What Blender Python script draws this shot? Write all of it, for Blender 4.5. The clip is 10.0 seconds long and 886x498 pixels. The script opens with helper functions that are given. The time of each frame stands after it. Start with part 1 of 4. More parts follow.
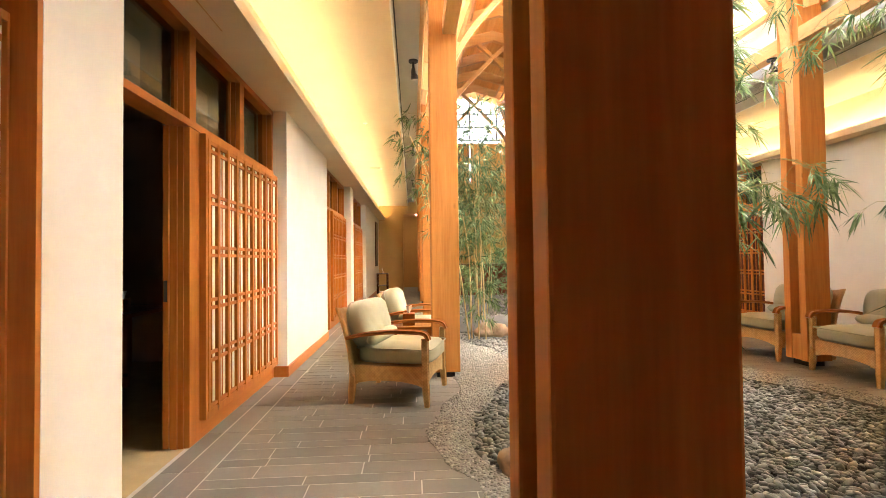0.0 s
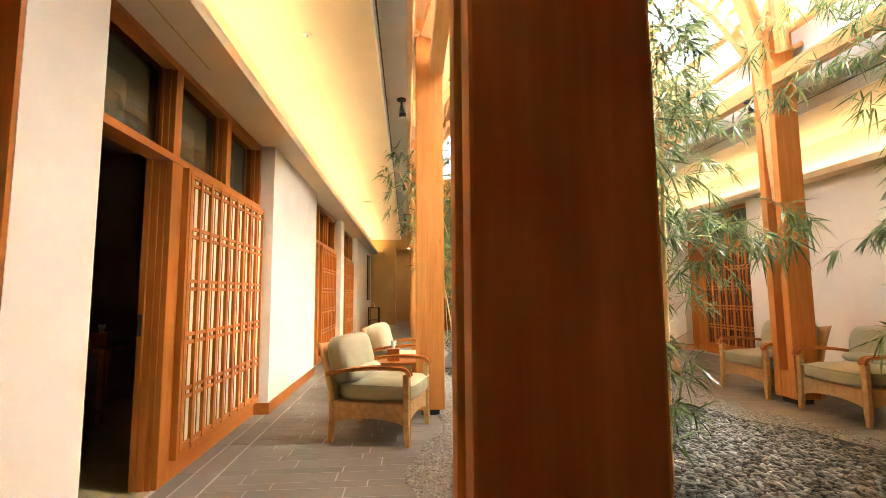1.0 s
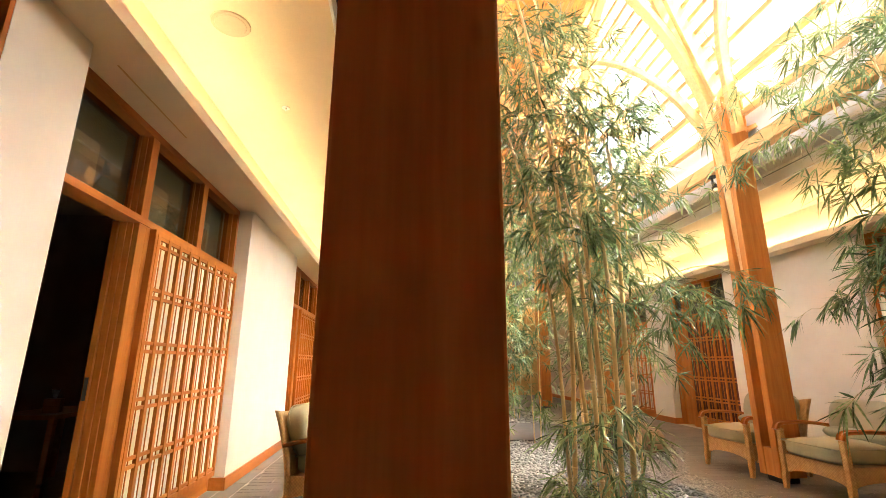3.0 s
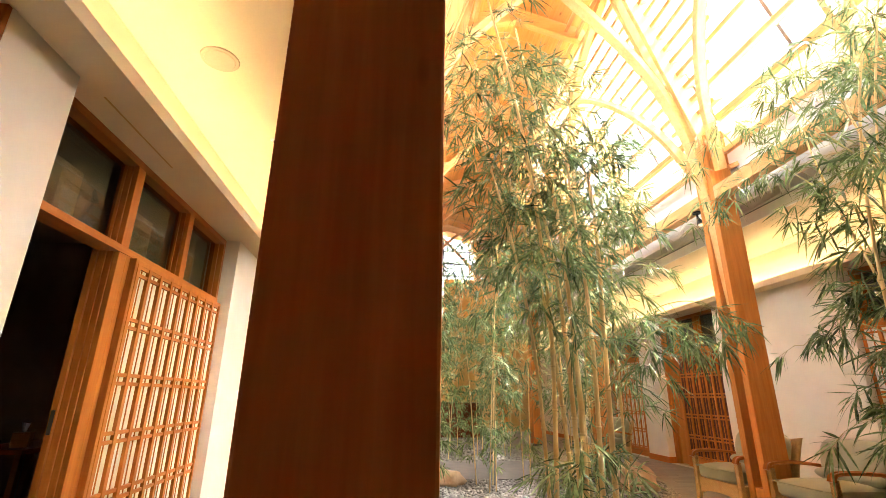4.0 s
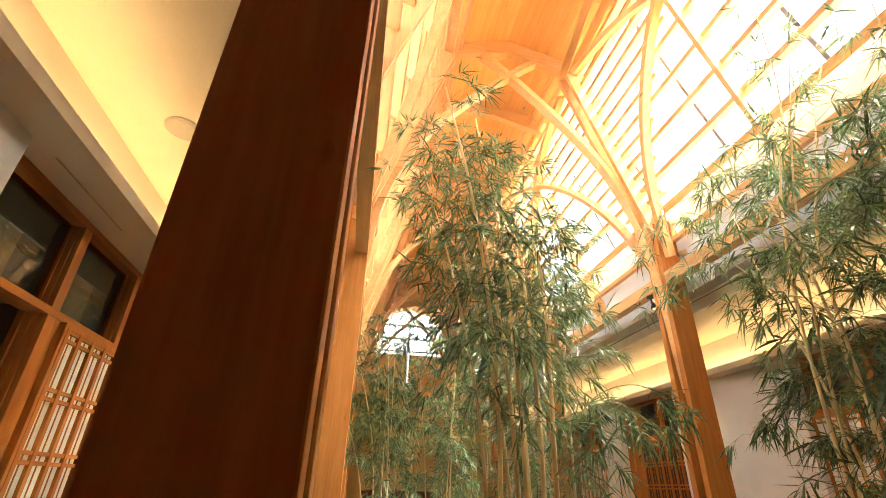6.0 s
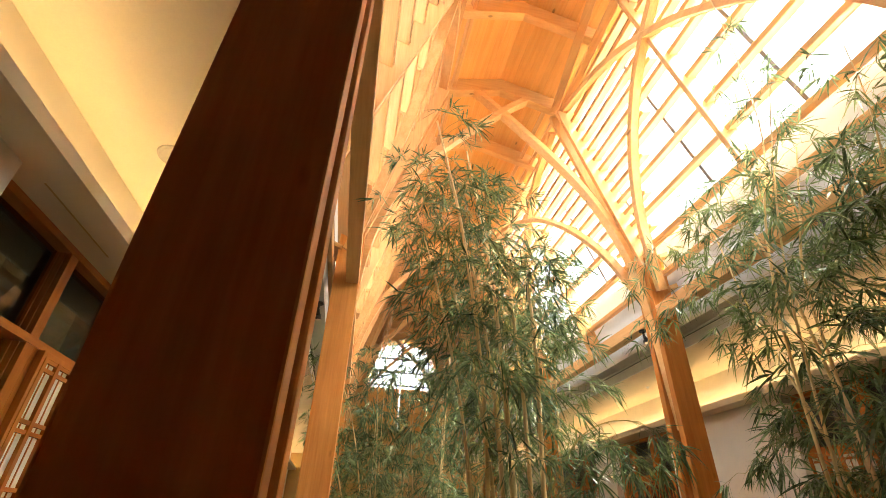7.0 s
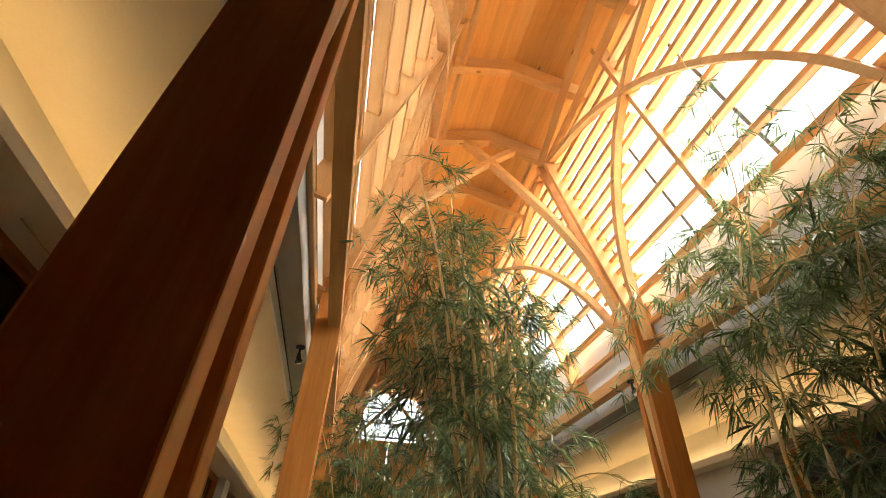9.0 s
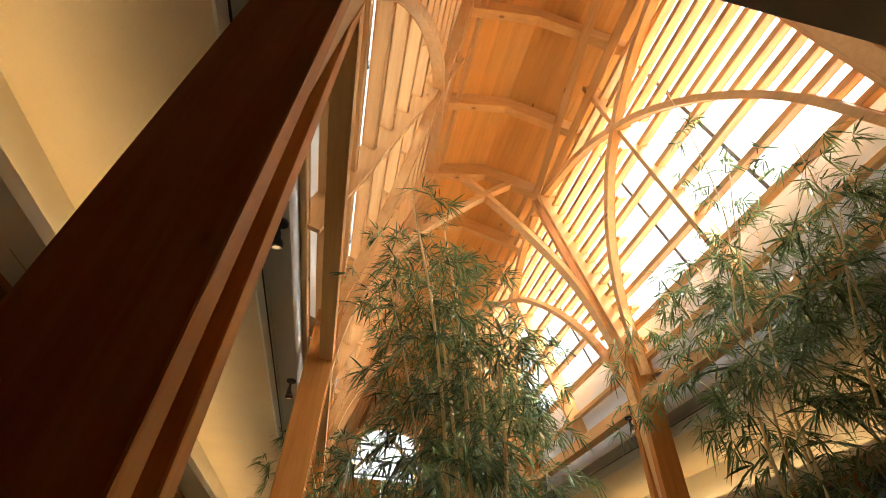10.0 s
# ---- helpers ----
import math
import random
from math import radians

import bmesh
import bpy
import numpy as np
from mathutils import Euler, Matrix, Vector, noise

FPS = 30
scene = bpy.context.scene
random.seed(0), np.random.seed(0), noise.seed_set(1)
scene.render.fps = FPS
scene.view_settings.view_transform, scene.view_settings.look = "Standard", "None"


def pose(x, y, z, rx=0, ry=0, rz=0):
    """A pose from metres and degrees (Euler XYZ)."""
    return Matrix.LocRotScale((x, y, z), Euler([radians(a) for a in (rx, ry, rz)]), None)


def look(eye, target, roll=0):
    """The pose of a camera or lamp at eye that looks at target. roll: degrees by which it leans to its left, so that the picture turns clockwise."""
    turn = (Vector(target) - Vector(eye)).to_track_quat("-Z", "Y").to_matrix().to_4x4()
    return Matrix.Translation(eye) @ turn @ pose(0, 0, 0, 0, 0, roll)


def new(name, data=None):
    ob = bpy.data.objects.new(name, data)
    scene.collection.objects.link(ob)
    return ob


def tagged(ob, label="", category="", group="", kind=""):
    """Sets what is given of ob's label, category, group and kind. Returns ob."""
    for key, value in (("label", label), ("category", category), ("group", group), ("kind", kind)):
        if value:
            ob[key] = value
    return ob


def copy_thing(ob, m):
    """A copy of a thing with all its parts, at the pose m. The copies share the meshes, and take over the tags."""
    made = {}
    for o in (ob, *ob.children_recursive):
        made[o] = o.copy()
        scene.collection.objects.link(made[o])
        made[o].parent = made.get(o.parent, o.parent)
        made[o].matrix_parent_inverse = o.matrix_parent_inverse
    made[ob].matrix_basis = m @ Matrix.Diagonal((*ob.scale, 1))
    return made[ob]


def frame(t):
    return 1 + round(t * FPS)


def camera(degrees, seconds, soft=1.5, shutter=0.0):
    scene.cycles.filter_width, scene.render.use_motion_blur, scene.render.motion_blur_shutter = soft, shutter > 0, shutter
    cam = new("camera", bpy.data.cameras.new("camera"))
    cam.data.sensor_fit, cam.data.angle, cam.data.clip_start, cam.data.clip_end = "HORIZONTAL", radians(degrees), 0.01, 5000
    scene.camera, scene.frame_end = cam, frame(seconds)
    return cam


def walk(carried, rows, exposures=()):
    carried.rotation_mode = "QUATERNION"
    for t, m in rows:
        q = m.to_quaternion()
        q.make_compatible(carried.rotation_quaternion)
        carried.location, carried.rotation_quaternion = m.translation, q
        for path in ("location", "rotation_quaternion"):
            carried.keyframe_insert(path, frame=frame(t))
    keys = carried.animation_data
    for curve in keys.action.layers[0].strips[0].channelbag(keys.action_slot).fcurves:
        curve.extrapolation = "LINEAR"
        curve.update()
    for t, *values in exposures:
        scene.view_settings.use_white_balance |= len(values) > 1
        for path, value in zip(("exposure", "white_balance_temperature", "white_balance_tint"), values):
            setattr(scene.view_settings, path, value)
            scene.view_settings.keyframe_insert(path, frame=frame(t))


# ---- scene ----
cam = camera(88.1, 10.0, soft=0.65)

PATH = [
    (0, (-0.002, -0.006, 1.215), (0.131, 1.989, 1.261), -0.7),
    (0.5, (0.049, -0.006, 1.213), (0.193, 1.986, 1.332), -0.5),
    (1, (0.1, -0.016, 1.221), (0.255, 1.969, 1.414), -0.4),
    (1.5, (0.147, -0.02, 1.211), (0.318, 1.954, 1.482), -0.2),
    (2, (0.196, -0.021, 1.208), (0.379, 1.941, 1.551), -0.1),
    (2.5, (0.257, -0.04, 1.195), (0.439, 1.908, 1.61), 0.1),
    (4, (0.403, -0.065, 1.2), (0.602, 1.827, 1.817), 0.7),
    (4.5, (0.444, -0.065, 1.204), (0.671, 1.798, 1.895), 0.9),
    (5, (0.492, -0.083, 1.199), (0.743, 1.744, 1.972), 1.1),
    (5.5, (0.536, -0.095, 1.196), (0.808, 1.696, 2.044), 1.4),
    (6, (0.543, -0.097, 1.198), (0.839, 1.654, 2.119), 1.6),
    (7.5, (0.621, -0.093, 1.179), (0.919, 1.557, 2.27), 2.1),
    (8, (0.661, -0.091, 1.171), (0.954, 1.533, 2.301), 2.4),
    (8.5, (0.693, -0.099, 1.166), (0.984, 1.492, 2.342), 2.5),
    (9, (0.721, -0.108, 1.161), (1.01, 1.453, 2.377), 2.7),
    (9.5, (0.74, -0.109, 1.157), (1.022, 1.407, 2.431), 2.8),
    (10, (0.769, -0.116, 1.167), (1.042, 1.357, 2.492), 3.0),
]
EXPOSURES = [(0.0, 4.93, 6250, 8), (4.0, 4.88, 6450, 11), (5.5, 4.42, 6500, 10), (7.5, 3.68, 6550, 5), (9.0, 3.15, 6600, 4), (10.0, 2.92, 6700, 6)]
walk(cam, [(t, look(eye, target, roll)) for t, eye, target, roll in PATH], EXPOSURES)
SKY_STRENGTH = 0.15
SUN_STRENGTH = 2.2
COVE_GLOW = 1.15

# ---------- light ----------
world = bpy.data.worlds.new("sky")
scene.world = world
world.use_nodes = True
wn = world.node_tree.nodes
sky = wn.new("ShaderNodeTexSky")
sky.sky_type = "NISHITA"
sky.sun_disc = False
sky.sun_elevation, sky.sun_rotation = radians(61.2), radians(123.1)
sky.air_density, sky.dust_density, sky.ozone_density = 1.0, 4.0, 1.0
pale = wn.new("ShaderNodeHueSaturation")      # thin overcast: paler than a clear sky
pale.inputs["Saturation"].default_value = 0.35
world.node_tree.links.new(sky.outputs["Color"], pale.inputs["Color"])
world.node_tree.links.new(pale.outputs["Color"], wn["Background"].inputs["Color"])
wn["Background"].inputs["Strength"].default_value = SKY_STRENGTH

CLOUD = (0.46, -0.30, 1.0)      # bright cloud high on the right
sun = new("sun", bpy.data.lights.new("sun", "SUN"))
sun.data.energy, sun.data.angle, sun.data.color = SUN_STRENGTH, radians(45), (1.0, 0.95, 0.87)
sun.matrix_world = look((CLOUD[0], CLOUD[1], CLOUD[2]), (0, 0, 0))

# ---------- materials ----------
def mat(name, rough=0.6, metal=0.0):
    m = bpy.data.materials.new(name)
    m.use_nodes = True
    b = m.node_tree.nodes["Principled BSDF"]
    b.inputs["Roughness"].default_value = rough
    b.inputs["Metallic"].default_value = metal
    return m, m.node_tree.nodes, m.node_tree.links, b


def ramp(nodes, stops):
    r = nodes.new("ShaderNodeValToRGB")
    while len(r.color_ramp.elements) < len(stops):
        r.color_ramp.elements.new(0.5)
    for e, (p, c) in zip(r.color_ramp.elements, stops):
        e.position, e.color = p, (*c, 1)
    return r


def noisy(name, dark, light, scale=8.0, stretch=(1, 1, 1), rough=0.6, bump=0.1, fine=60.0, metal=0.0, spread=0.12, dist=0.002):
    """A surface with two scales of variation, a small change from piece to piece, and fine relief."""
    m, n, l, b = mat(name, rough, metal)
    co = n.new("ShaderNodeTexCoord")
    info = n.new("ShaderNodeObjectInfo")
    geo = n.new("ShaderNodeNewGeometry")
    mp = n.new("ShaderNodeMapping")
    mp.inputs["Scale"].default_value = stretch
    add = n.new("ShaderNodeVectorMath")
    add.operation = "ADD"
    mul = n.new("ShaderNodeMath")
    mul.operation = "MULTIPLY"
    mul.inputs[1].default_value = 37.0
    l.new(info.outputs["Random"], mul.inputs[0])
    l.new(co.outputs["Object"], add.inputs[0])
    l.new(mul.outputs[0], add.inputs[1])
    l.new(add.outputs[0], mp.inputs["Vector"])
    big, small = n.new("ShaderNodeTexNoise"), n.new("ShaderNodeTexNoise")
    big.inputs["Scale"].default_value, big.inputs["Detail"].default_value = scale, 5
    small.inputs["Scale"].default_value, small.inputs["Detail"].default_value = fine, 3
    l.new(mp.outputs[0], big.inputs["Vector"])
    l.new(mp.outputs[0], small.inputs["Vector"])
    mixf = n.new("ShaderNodeMix")
    mixf.inputs[0].default_value = 0.35
    l.new(big.outputs["Fac"], mixf.inputs[2])
    l.new(small.outputs["Fac"], mixf.inputs[3])
    r = ramp(n, [(0.3, dark), (0.7, light)])
    l.new(mixf.outputs[0], r.inputs["Fac"])
    hsv = n.new("ShaderNodeHueSaturation")
    ma = n.new("ShaderNodeMath")
    ma.operation = "MULTIPLY_ADD"
    ma.inputs[1].default_value, ma.inputs[2].default_value = spread, 1.0 - spread / 2
    sm = n.new("ShaderNodeMath")
    sm.operation = "ADD"
    fr = n.new("ShaderNodeMath")
    fr.operation = "FRACT"
    l.new(info.outputs["Random"], sm.inputs[0])
    l.new(geo.outputs["Random Per Island"], sm.inputs[1])
    l.new(sm.outputs[0], fr.inputs[0])
    l.new(fr.outputs[0], ma.inputs[0])
    l.new(ma.outputs[0], hsv.inputs["Value"])
    l.new(r.outputs["Color"], hsv.inputs["Color"])
    l.new(hsv.outputs["Color"], b.inputs["Base Color"])
    bp = n.new("ShaderNodeBump")
    bp.inputs["Strength"].default_value, bp.inputs["Distance"].default_value = bump, dist
    l.new(mixf.outputs[0], bp.inputs["Height"])
    l.new(bp.outputs["Normal"], b.inputs["Normal"])
    rr = n.new("ShaderNodeMapRange")
    rr.inputs["To Min"].default_value, rr.inputs["To Max"].default_value = max(rough - 0.1, 0.05), min(rough + 0.1, 1)
    l.new(small.outputs["Fac"], rr.inputs["Value"])
    l.new(rr.outputs[0], b.inputs["Roughness"])
    return m


def timber(name, dark, light, axis, rough=0.5, spread=0.16):
    """Fir: long soft grain along one axis, with a few knots."""
    st = [9.0, 9.0, 9.0]
    st["xyz".index(axis)] = 0.55
    m = noisy(name, dark, light, 2.2, st, rough, 0.12, 9.0, spread=spread, dist=0.0015)
    n, l = m.node_tree.nodes, m.node_tree.links
    b = n["Principled BSDF"]
    co = n.new("ShaderNodeTexCoord")
    mp = n.new("ShaderNodeMapping")
    kn = [3.2, 3.2, 3.2]
    kn["xyz".index(axis)] = 1.3
    mp.inputs["Scale"].default_value = kn
    vo = n.new("ShaderNodeTexVoronoi")
    vo.inputs["Scale"].default_value = 1.0
    l.new(co.outputs["Object"], mp.inputs["Vector"])
    l.new(mp.outputs[0], vo.inputs["Vector"])
    b.inputs["Specular IOR Level"].default_value = 0.12
    kr = ramp(n, [(0.035, (0.35, 0.35, 0.35)), (0.075, (1, 1, 1))])
    l.new(vo.outputs["Distance"], kr.inputs["Fac"])
    mx = n.new("ShaderNodeMix")
    mx.data_type, mx.blend_type = "RGBA", "MULTIPLY"
    mx.inputs[0].default_value = 0.8
    src = b.inputs["Base Color"].links[0].from_socket
    l.new(src, mx.inputs[6])
    l.new(kr.outputs["Color"], mx.inputs[7])
    l.new(mx.outputs[2], b.inputs["Base Color"])
    return m


FIR_D, FIR_L = (0.50, 0.185, 0.038), (0.66, 0.295, 0.078)
FIR_Z = timber("fir_upright", FIR_D, FIR_L, "z")
ROOF_D, ROOF_L = (0.65, 0.355, 0.135), (0.79, 0.49, 0.22)
ROOF_Z = timber("pale_fir_rising", ROOF_D, ROOF_L, "z")
ROOF_Y = timber("pale_fir_lengthwise", ROOF_D, ROOF_L, "y")
# Crosswise fir is paler: light on the collars' near faces is put into it.
ROOF_X = timber("pale_fir_crosswise", (0.69, 0.39, 0.15), (0.81, 0.52, 0.235), "x")
DOOR_Z = timber("stained_fir_upright", (0.41, 0.122, 0.016), (0.55, 0.197, 0.034), "z", 0.4)
DOOR_Y = timber("stained_fir_lengthwise", (0.41, 0.122, 0.016), (0.55, 0.197, 0.034), "y", 0.4)
DECK = timber("ceiling_board_fir", (0.78, 0.39, 0.105), (0.88, 0.50, 0.165), "y", 0.5, 0.18)
ARM = timber("armrest_wood", (0.40, 0.125, 0.024), (0.54, 0.20, 0.048), "x", 0.3)
BOUNCE_RED = timber("red_bounce_timber", (0.27, 0.055, 0.014), (0.35, 0.08, 0.02), "z", 0.5)
DESK = timber("mahogany", (0.10, 0.028, 0.012), (0.17, 0.055, 0.022), "x", 0.35)
DARKWOOD = timber("dark_wood", (0.06, 0.022, 0.012), (0.13, 0.05, 0.025), "z", 0.4)
OCHRE = noisy("ochre_plaster", (0.52, 0.33, 0.125), (0.60, 0.40, 0.16), 2.0, (1, 1, 1), 0.85, 0.08, 90.0, spread=0.0)
PANE_TAN = noisy("pane_tan_back", (0.50, 0.45, 0.30), (0.57, 0.51, 0.35), 3.0, (1, 1, 1), 0.9, 0.1, 120.0, spread=0.0)
# haze of the transom panes, put into a backing colour
PANE_GREY = noisy("pane_grey_back", (0.20, 0.21, 0.165), (0.25, 0.26, 0.21), 3.0, (1, 1, 1), 0.9, 0.1, 120.0, spread=0.0)
WALL = noisy("wall_fabric", (0.72, 0.64, 0.505), (0.79, 0.715, 0.58), 3.0, (1, 1, 1), 0.9, 0.25, 180.0, dist=0.002, spread=0.0)
CREAM = noisy("cream_plaster", (0.73, 0.59, 0.39), (0.80, 0.665, 0.455), 2.0, (1, 1, 1), 0.85, 0.08, 90.0, spread=0.0)
CURBW = noisy("curb_paint", (0.56, 0.57, 0.57), (0.63, 0.64, 0.64), 3.0, (1, 1, 1), 0.85, 0.08, 90.0, spread=0.0)
GREY = noisy("grey_soffit", (0.62, 0.59, 0.53), (0.69, 0.66, 0.60), 3.0, (1, 1, 1), 0.85, 0.08, 90.0, spread=0.0)
NEARCEIL = noisy("grey_plaster", (0.52, 0.47, 0.39), (0.60, 0.545, 0.455), 3.0, (1, 1, 1), 0.85, 0.08, 90.0, spread=0.0)
PALE_ROOF = noisy("pale_roof", (0.74, 0.73, 0.71), (0.82, 0.81, 0.79), 2.0, (1, 1, 1), 0.8, 0.1, 30.0, spread=0.0)
GRILLE = noisy("speaker_grille", (0.47, 0.39, 0.26), (0.55, 0.46, 0.32), 5.0, (1, 1, 1), 0.6, 0.05, 60.0, spread=0.0)
TRIMW = noisy("white_trim", (0.79, 0.78, 0.75), (0.86, 0.85, 0.82), 5.0, (1, 1, 1), 0.5, 0.05, 60.0, spread=0.0)
TILE = noisy("slate_tile", (0.145, 0.133, 0.108), (0.212, 0.195, 0.16), 2.5, (1, 1, 1), 0.6, 0.12, 40.0, spread=0.22)
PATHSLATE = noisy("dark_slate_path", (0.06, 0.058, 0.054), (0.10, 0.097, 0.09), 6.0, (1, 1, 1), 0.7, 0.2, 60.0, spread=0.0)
GROUT = noisy("grout", (0.42, 0.39, 0.34), (0.54, 0.51, 0.45), 20.0, (1, 1, 1), 0.85, 0.2, 90.0, spread=0.0)
AGG = noisy("aggregate_bed", (0.18, 0.172, 0.145), (0.27, 0.26, 0.22), 30.0, (1, 1, 1), 0.8, 0.6, 160.0, spread=0.0, dist=0.004)
AGGST = noisy("aggregate_stone", (0.15, 0.145, 0.12), (0.36, 0.345, 0.295), 20.0, (1, 1, 1), 0.65, 0.1, 90.0, spread=0.9)
SOIL = noisy("dark_bed", (0.03, 0.028, 0.026), (0.06, 0.055, 0.05), 20.0, (1, 1, 1), 0.9, 0.4, 90.0, spread=0.0)
PEBBLE = noisy("river_pebble", (0.125, 0.13, 0.118), (0.245, 0.25, 0.228), 18.0, (1, 1, 1), 0.55, 0.08, 120.0, spread=0.95)
ROCK = noisy("tan_boulder", (0.28, 0.19, 0.11), (0.45, 0.33, 0.21), 6.0, (1, 1, 1), 0.8, 0.5, 40.0, dist=0.01)
PAPER = noisy("paper_panel", (0.70, 0.64, 0.50), (0.78, 0.72, 0.58), 4.0, (1, 1, 1), 0.8, 0.05, 90.0, spread=0.0)
LEATHER = noisy("sage_leather", (0.32, 0.305, 0.185), (0.42, 0.40, 0.255), 5.0, (1, 1, 1), 0.46, 0.25, 90.0, dist=0.002)
BLACK = noisy("black_metal", (0.012, 0.012, 0.012), (0.03, 0.03, 0.03), 8.0, (1, 1, 1), 0.45, 0.03, 60.0)
CULM = noisy("bamboo_cane", (0.66, 0.48, 0.20), (0.82, 0.66, 0.33), 4.0, (6, 6, 1), 0.45, 0.08, 30.0, spread=0.3)
TWIG = noisy("bamboo_twig", (0.26, 0.25, 0.08), (0.42, 0.38, 0.14), 9.0, (1, 1, 1), 0.6, 0.05, 30.0)
MAT_FLOOR = noisy("tan_carpet", (0.38, 0.28, 0.13), (0.48, 0.37, 0.18), 9.0, (1, 1, 1), 0.95, 0.3, 200.0)
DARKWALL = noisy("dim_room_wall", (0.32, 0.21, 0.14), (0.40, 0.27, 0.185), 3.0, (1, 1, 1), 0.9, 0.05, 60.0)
ALU = noisy("glazing_bar", (0.10, 0.10, 0.11), (0.16, 0.16, 0.17), 8.0, (1, 1, 1), 0.4, 0.03, 60.0, 0.6)
TISSUE = noisy("white_paper", (0.78, 0.76, 0.72), (0.84, 0.82, 0.78), 12.0, (1, 1, 1), 0.9, 0.2, 60.0)
LAVENDER = noisy("painting_canvas", (0.10, 0.13, 0.10), (0.32, 0.30, 0.20), 6.0, (1, 1, 1), 0.7, 0.2, 40.0)


def leaf_material():
    m = noisy("bamboo_leaf", (0.042, 0.088, 0.030), (0.30, 0.395, 0.18), 6.0, (1, 1, 1), 0.27, 0.08, 40.0, spread=1.0)
    n, l = m.node_tree.nodes, m.node_tree.links
    b, out = n["Principled BSDF"], n["Material Output"]
    b.inputs["Specular IOR Level"].default_value = 0.7
    tr = n.new("ShaderNodeBsdfTranslucent")
    mix = n.new("ShaderNodeMixShader")
    mix.inputs[0].default_value = 0.42
    l.new(b.inputs["Base Color"].links[0].from_socket, tr.inputs["Color"])
    l.new(b.outputs[0], mix.inputs[1])
    l.new(tr.outputs[0], mix.inputs[2])
    l.new(mix.outputs[0], out.inputs["Surface"])
    return m


LEAF = leaf_material()


def wicker_material():
    m, n, l, b = mat("woven_wicker", 0.6)
    co = n.new("ShaderNodeTexCoord")
    wave1, wave2 = n.new("ShaderNodeTexChecker"), n.new("ShaderNodeTexNoise")
    wave1.inputs["Scale"].default_value = 78
    wave2.inputs["Scale"].default_value = 25
    l.new(co.outputs["Object"], wave1.inputs["Vector"])
    l.new(co.outputs["Object"], wave2.inputs["Vector"])
    r = ramp(n, [(0.3, (0.50, 0.28, 0.095)), (0.7, (0.68, 0.43, 0.175))])
    l.new(wave2.outputs["Fac"], r.inputs["Fac"])
    mx = n.new("ShaderNodeMix")
    mx.data_type, mx.blend_type = "RGBA", "MULTIPLY"
    mx.inputs[0].default_value = 0.55
    r2 = ramp(n, [(0.0, (0.70, 0.62, 0.50)), (1.0, (1, 1, 1))])
    l.new(wave1.outputs["Fac"], r2.inputs["Fac"])
    l.new(r.outputs["Color"], mx.inputs[6])
    l.new(r2.outputs["Color"], mx.inputs[7])
    l.new(mx.outputs[2], b.inputs["Base Color"])
    bp = n.new("ShaderNodeBump")
    bp.inputs["Strength"].default_value, bp.inputs["Distance"].default_value = 0.5, 0.003
    l.new(wave1.outputs["Fac"], bp.inputs["Height"])
    l.new(bp.outputs["Normal"], b.inputs["Normal"])
    return m


WICKER = wicker_material()


def glass_material(name, tint, rough=0.02):
    m, _, _, b = mat(name, rough)
    b.inputs["Base Color"].default_value = (*tint, 1)
    b.inputs["Transmission Weight"].default_value = 1.0
    b.inputs["IOR"].default_value = 1.45
    return m


GLASS = glass_material("clear_glass", (0.96, 0.97, 0.98))
SMOKED = glass_material("smoked_glass", (0.55, 0.55, 0.50))


def glow(name, colour, strength, base=0.8):
    m, _, _, b = mat(name, 0.5)
    b.inputs["Base Color"].default_value = (base, base, base, 1)
    b.inputs["Emission Color"].default_value = (*colour, 1)
    b.inputs["Emission Strength"].default_value = strength
    return m


# glow of the lamps added to brighten the lobby
LOBBY_FILL = glow("lobby_fill_glow", (1.0, 0.72, 0.42), 4.0)
RED_LAMP = glow("red_lens", (1.0, 0.05, 0.02), 0.12, 0.2)
LAMP = glow("lamp_bulb", (1.0, 0.62, 0.3), 0.1, 0.12)
COVE_TUBE = glow("cove_tube", (1.0, 0.745, 0.42), COVE_GLOW)

# ---------- mesh helpers ----------
def link(name, bm, material, parent=None, label="", smooth=False):
    me = bpy.data.meshes.new(name)
    bm.normal_update()
    bm.to_mesh(me)
    bm.free()
    if material:
        me.materials.append(material)
    if smooth:
        me.shade_smooth()
    ob = new(name, me)
    if parent:
        ob.parent = parent
    if label:
        ob["label"] = label
    return ob


def part(name, bm, material, parent, label="", smooth=False):
    return link(name, bm, material, parent, label, smooth)


def root(name, m, label, category, group="", kind=""):
    ob = new(name)
    ob.matrix_world = m
    return tagged(ob, label, category, group, kind)


def box(bm, x0, x1, y0, y1, z0, z1, bevel=0.0):
    r = bmesh.ops.create_cube(bm, size=1.0)
    vs = r["verts"]
    for v in vs:
        v.co = Vector((x0 + (v.co.x + 0.5) * (x1 - x0), y0 + (v.co.y + 0.5) * (y1 - y0), z0 + (v.co.z + 0.5) * (z1 - z0)))
    if bevel:
        es = list({e for v in vs for e in v.link_edges})
        bmesh.ops.bevel(bm, geom=es, offset=bevel, segments=2, affect="EDGES", profile=0.6)
    return bm


def boxes(*rows, bevel=0.0):
    bm = bmesh.new()
    for r in rows:
        box(bm, *r, bevel=bevel)
    return bm


def beam(bm, a, b, w, h, up=(0, 0, 1)):
    """A straight timber from a to b, w across and h along 'up'."""
    a, b = Vector(a), Vector(b)
    d = (b - a).normalized()
    u = Vector(up)
    s = d.cross(u).normalized()
    u = s.cross(d).normalized()
    sweep(bm, [a, b], w, h, [u, u])
    return bm


